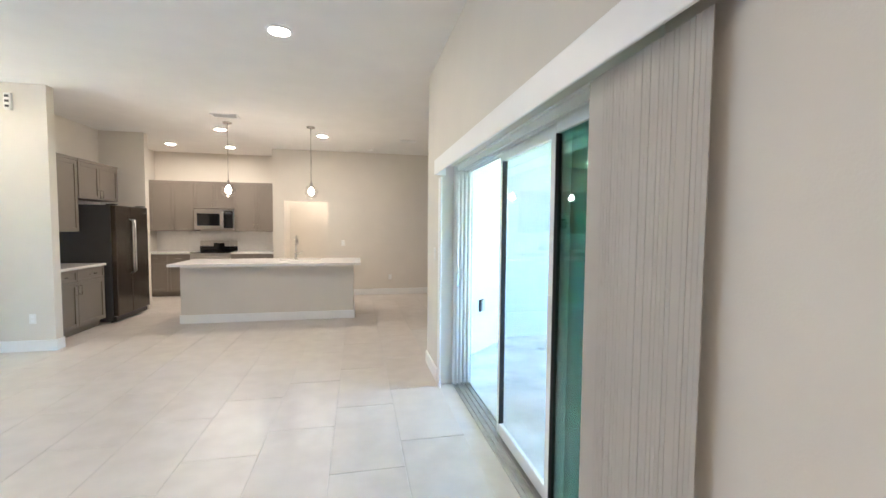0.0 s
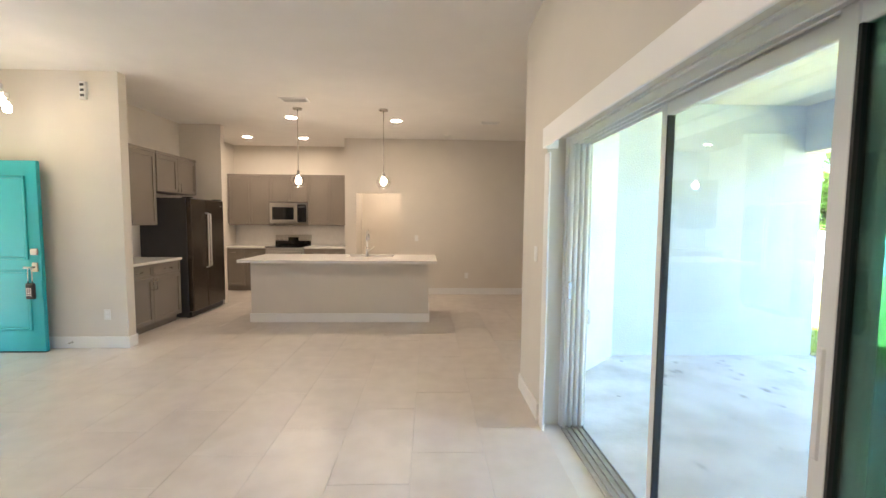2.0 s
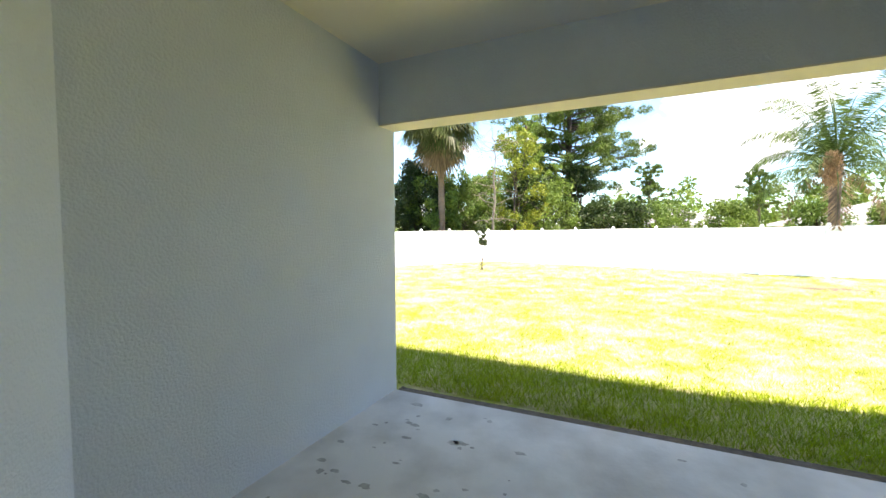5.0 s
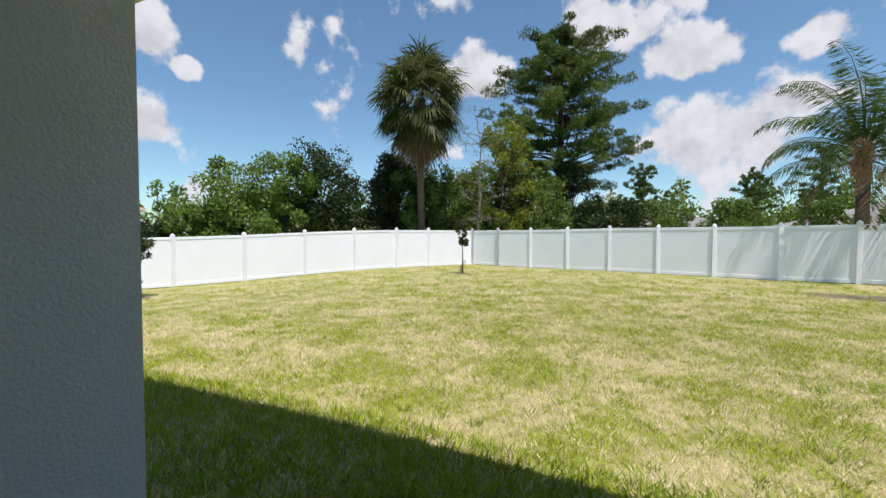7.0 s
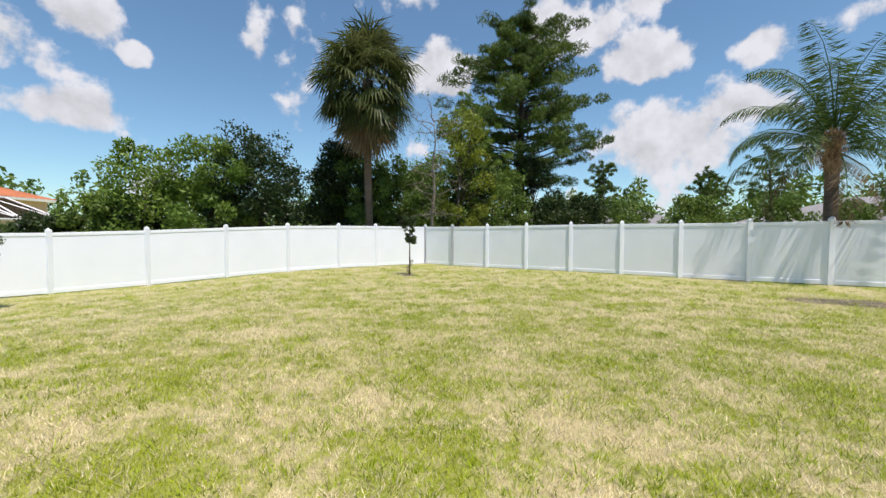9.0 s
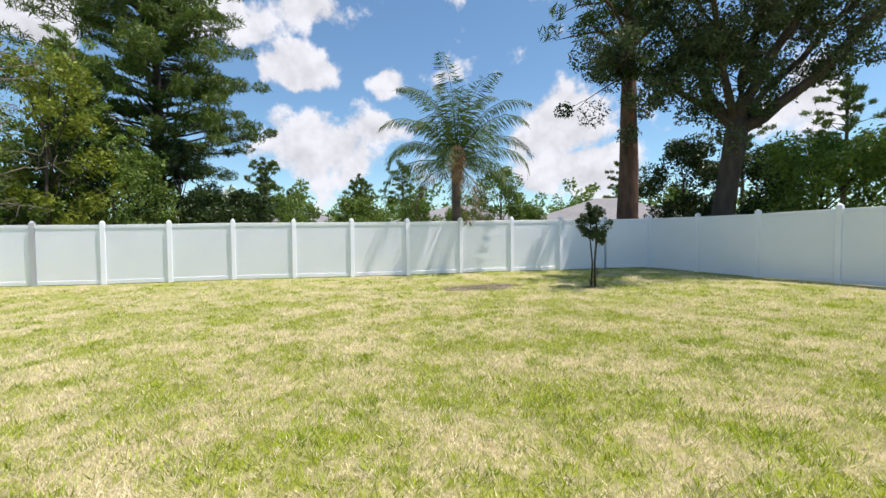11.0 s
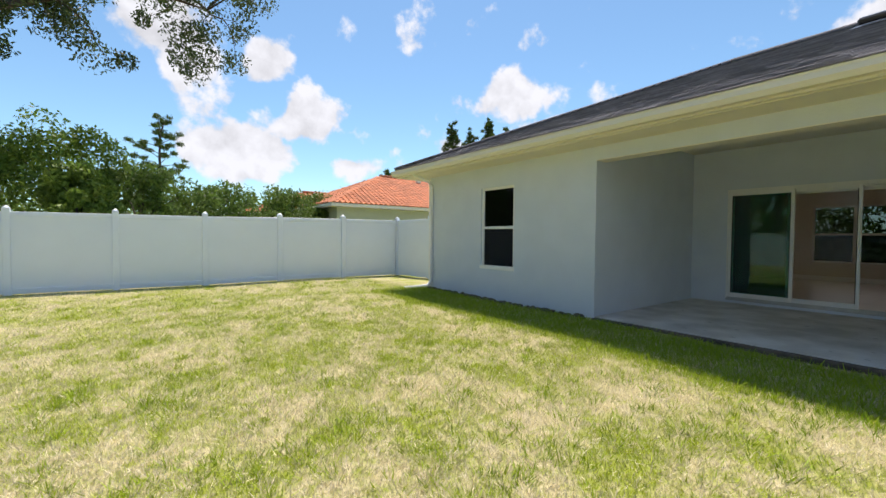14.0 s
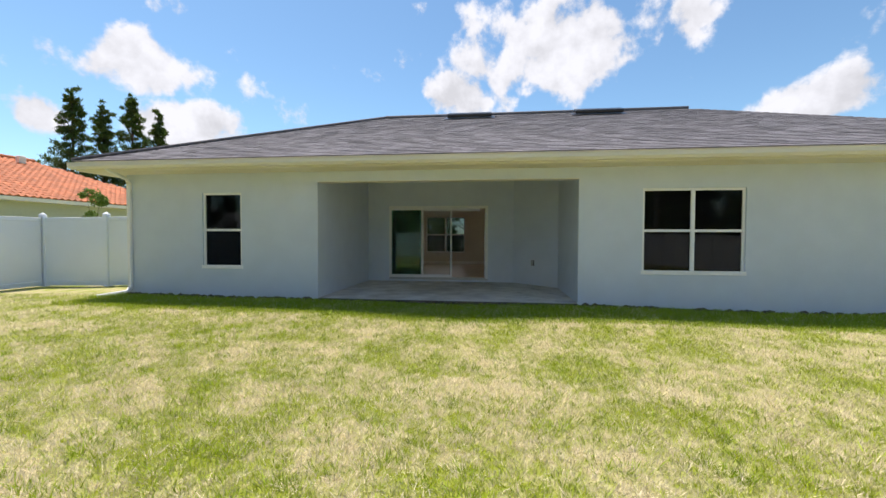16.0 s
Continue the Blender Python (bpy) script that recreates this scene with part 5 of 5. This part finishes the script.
def queen_palm(x, y, h):
    t = thing("feather_palm", (x, y, gz(x, y)), "feathery queen palm with arching fronds and dry seed cluster", "palm tree"); bm = bmesh.new()
    add_tube(bm, [(0, 0, -.2), (0, 0, 1.2), (.03, 0, h * .6), (.02, 0, h)], [.24, .20, .17, .20], 12); part("trunk", bm, M_PALMBARK, t)
    green, dead = [], []; stem = bmesh.new()
    for k in range(32):
        a = k * 2.399; u = k / 31; el = 1.45 - 1.75 * u; L = random.uniform(3.5, 4.3); bend = 1.7 + .9 * u
        base_ = Vector((0, 0, h + .2 - .5 * u)); hor = Vector((math.cos(a), math.sin(a), 0)); pts = [base_]; ang = el
        for s in range(12):
            pts.append(pts[-1] + (hor * math.cos(ang) + Vector((0, 0, math.sin(ang)))) * (L / 12)); ang -= bend / 12 * (s / 5)
        bag = dead if u > .93 else green
        add_tube(stem, pts[::2] + [pts[-1]], [.03, .024, .018, .014, .01, .007, .004, .003][:len(pts[::2]) + 1], 5)
        side = hor.cross(Vector((0, 0, 1)))
        for s in range(1, 12):
            for q in range(7):
                p = pts[s].lerp(pts[s + 1] if s < 11 else pts[s], q / 7); d = (pts[min(s + 1, 12)] - pts[s - 1]).normalized(); ll = .62 * math.sin(math.pi * min(1, (s + q / 5) / 12 * .85 + .12)) + .1
                for sg in (-1, 1):
                    v = (side * sg * .8 + d * .5 + Vector((0, 0, random.uniform(-1.15, -.25)))).normalized() * ll; w = d * .017
                    bag.append((p - w, p + v * .5 - w, p + v, p + v * .5 + w))
    part("frond_stem", stem, M_FROND, t)
    foliage("crown", np.array([[tuple(v) for v in q] for q in green]).reshape(-1, 3), M_FROND, t)
    foliage("dead_fronds", np.array([[tuple(v) for v in q] for q in dead]).reshape(-1, 3), M_DEADLEAF, t)
    foliage("dry_seed_head", leaves([(-.70, .32, h - .1), (-.82, .40, h - .45), (-.82, .40, h - .8)], [.28, .36, .28], 340, .20, 7, (1, 1, 1.2), 1.5), M_SEED, t)
queen_palm(21.4, -3.4, 4.3)

# far belt of woods, too many to count
fc_, fr_ = [], []
for k in range(420):
    a = random.uniform(-2.35, 1.75); dd = random.uniform(58, 95); hh = random.uniform(3.0, 8.5)
    for q in range(4):
        fc_.append((10 + math.cos(a) * dd + random.uniform(-2, 2), math.sin(a) * dd + random.uniform(-2, 2), hh * (.25 + .25 * q))); fr_.append(2.3 - .35 * q)
ob = new("far_woods", arrays_mesh("far_woods", (lv := leaves(fc_, fr_, 48, .75)), 4, len(lv) // 4, M_LEAF)); tagged(ob, "far belt of green woods", "woods", kind="stuff")

# ---- neighbouring houses ----
def hip_house(x, y, w, d, wall_h, pitch, label, wall_m, roof_m, turn=0, tiles=False, zb=-.5):
    h = thing("house", (x, y, zb), label, "house", "", turn); o = .5
    part("wall", bx(-w / 2, -d / 2, 0, w / 2, d / 2, wall_h), wall_m, h)
    bm = bmesh.new(); r = d / 2 + o; rz = wall_h + r * pitch; W = w / 2 + o
    v = [bm.verts.new(q) for q in ((-W, -r, wall_h), (W, -r, wall_h), (W, r, wall_h), (-W, r, wall_h), (-W + r, 0, rz), (W - r, 0, rz))]
    for fc2 in ((0, 1, 5, 4), (1, 2, 5), (2, 3, 4, 5), (3, 0, 4), (3, 2, 1, 0)):
        bm.faces.new([v[i] for i in fc2])
    rf = part("roof", bm, roof_m, h)
    part("fascia", bx(-W, -r - .02, wall_h - .18, W, r + .02, wall_h - .01), M_TRIM if not tiles else M_GUTTER, h)
    if tiles:
        vs2, fs2 = [], []
        def slope(o_, al, us, L, run, cut):
            nrm = al.cross(us); step, wd = .36, .30; k = math.cos(math.atan(pitch))
            for i in range(int(run / step)):
                lo, hi = i * step * k * cut, L - i * step * k * cut; t_ = lo
                while t_ + wd <= hi:
                    a_, b_ = o_ + al * t_ + us * (i * step), o_ + al * (t_ + wd) + us * (i * step); up2 = us * (step + .03); m_ = al * (wd / 2)
                    q = len(vs2); n1 = nrm * .02; n2 = nrm * .10
                    vs2.extend([tuple(c_) for c_ in (a_ + n1, a_ + m_ + n2, b_ + n1, b_ + up2, a_ + m_ + up2 + nrm * .06, a_ + up2)]); fs2.extend([(q, q + 1, q + 4, q + 5), (q + 1, q + 2, q + 3, q + 4), (q, q + 2, q + 1)]); t_ += wd
        k = math.cos(math.atan(pitch)); s_ = math.sin(math.atan(pitch)); run = r / k
        slope(Vector((W, r, wall_h)), Vector((-1, 0, 0)), Vector((0, -k, s_)), 2 * W, run, 1); slope(Vector((W, -r, wall_h)), Vector((0, 1, 0)), Vector((-k, 0, s_)), 2 * r, run, 1)
        slope(Vector((-W, -r, wall_h)), Vector((1, 0, 0)), Vector((0, k, s_)), 2 * W, run, 1)
        me = bpy.data.meshes.new("roof_tiles"); me.from_pydata(vs2, [], fs2); me.materials.append(M_CLAY)
        ob = tagged(new("roof_tiles", me), "curved orange clay roof tiles", kind="stuff"); ob.parent = h
        part("ridge", tube([(-W + r, 0, rz + .05), (W - r, 0, rz + .05)], .13, 6), M_CLAY, h)
        part("vent_hood", bx(-W + r + 1.0, .55, rz - .30, -W + r + 1.35, .85, rz + .12, .04), M_GUTTER, h)
        for i in range(3):
            wd = part("window", bx(-w / 2 + 1.5 + i * 3.6, d / 2 - .02, 1.0, -w / 2 + 2.7 + i * 3.6, d / 2 + .03, 2.2), M_TRIM, h); part("pane", bx(-w / 2 + 1.57 + i * 3.6, d / 2 + .03, 1.07, -w / 2 + 2.63 + i * 3.6, d / 2 + .04, 2.13), M_BLACKGLASS, wd)
    return h
hip_house(-6.0, -22.5, 15, 11, 3.15, .42, "pale green house with orange clay tile roof", M_GREENWALL, M_CLAY, 0, True, -.3)
hip_house(-1.5, -28.6, 10, 8, 2.9, .42, "low wing with orange clay tile roof beside the green house", M_GREENWALL, M_CLAY, 0, True, -.3)
hip_house(14.0, 44.2, 17, 13, 3.2, .36, "house with orange tile roof beyond the lower fence", M_ROOFPEACH, M_CLAY, 20, False, .15)
hip_house(47, 0.5, 12, 12, 2.3, .30, "house with low grey shingle roof behind the trees", M_ROOFPEACH, M_GREYROOF, 75, False, -.6)
hip_house(43, -15, 13, 11, 2.4, .33, "house with pale grey shingle roof beyond the palm", M_ROOFPEACH, M_GREYROOF, 60, False, -.6)
hip_house(33, -24, 11, 9, 2.5, .40, "grey roofed house behind the tall pine", M_GREENWALL, M_GREYROOF, 40, False, -.5)

# screened pool enclosure by the lower neighbour
pe = thing("pool_enclosure", (13.2, 34.6, -1.0), "screened pool enclosure with white aluminium frame", "pool enclosure", "", 20)
for i in range(7):
    x = -7.5 + i * 2.5
    part("rafter", tube([(x, -3.6, 2.7), (x, 0, 4.1), (x, 3.6, 3.6)], .06, 6), M_TRIM, pe); part("post", tube([(x, -3.6, 0), (x, -3.6, 2.7)], .06, 6), M_TRIM, pe)
    if i < 6:
        part("brace", tube([(x, -3.6, 2.7), (x + 1.25, 0, 4.1)], .05, 6), M_TRIM, pe); part("brace", tube([(x + 1.25, 0, 4.1), (x + 2.5, -3.6, 2.7)], .05, 6), M_TRIM, pe)
        part("screen", moved(bx(0, 0, -.003, 2.46, 3.86, .003), pose(x + .02, -3.6, 2.7, 21.3, 0, 0)), M_SCREEN, pe)
part("eave_beam", tube([(-7.5, -3.6, 2.7), (7.5, -3.6, 2.7)], .07, 6), M_TRIM, pe); part("ridge_beam", tube([(-7.5, 0, 4.1), (7.5, 0, 4.1)], .06, 6), M_TRIM, pe)

# ---- small stains on the lanai slab ----
for k in range(130):
    x, y = random.uniform(1.6, 4.3), (random.uniform(.4, 4.9) if k % 2 else 5.2 - abs(random.gauss(0, .7)))
    if x < 2.1 and y > 4.3:
        continue
    bm = bmesh.new(); n = 14; r = random.choice([.010, .014, .02, .032]) * random.uniform(.6, 1.2); st = random.uniform(.8, 2.2)
    bm.faces.new([bm.verts.new((x + math.cos(6.283 * j / n) * r * random.uniform(.6, 1.2), y + math.sin(6.283 * j / n) * r * st * random.uniform(.6, 1.2), -.0785)) for j in range(n)])
    ob = struct("slab_stain", bm, M_STAIN); ob.parent = slab

# ---- floor tiles ----
TW, TL, GAP = .457, .914, .004
tile_me = mesh_of("tile", bx(GAP / 2, GAP / 2, -.01, TW - GAP / 2, TL - GAP / 2, 0, .0015), M_TILE)
nx0 = -11
for i in range(nx0, 10):
    for j in range(-4, 12):
        x, y = .80 - .457 + i * TW, j * TL + (i % 3) * TL / 3 - .2
        if x < -5.1 or x > 3.8 or y < -3.2 or y > 9.7:
            continue
        cx, cy = x + TW / 2, y + TL / 2
        if cx > .72 and cy < 5.6:
            continue
        o = new("tile", tile_me); o.location = (x, y, 0); o.parent = floor
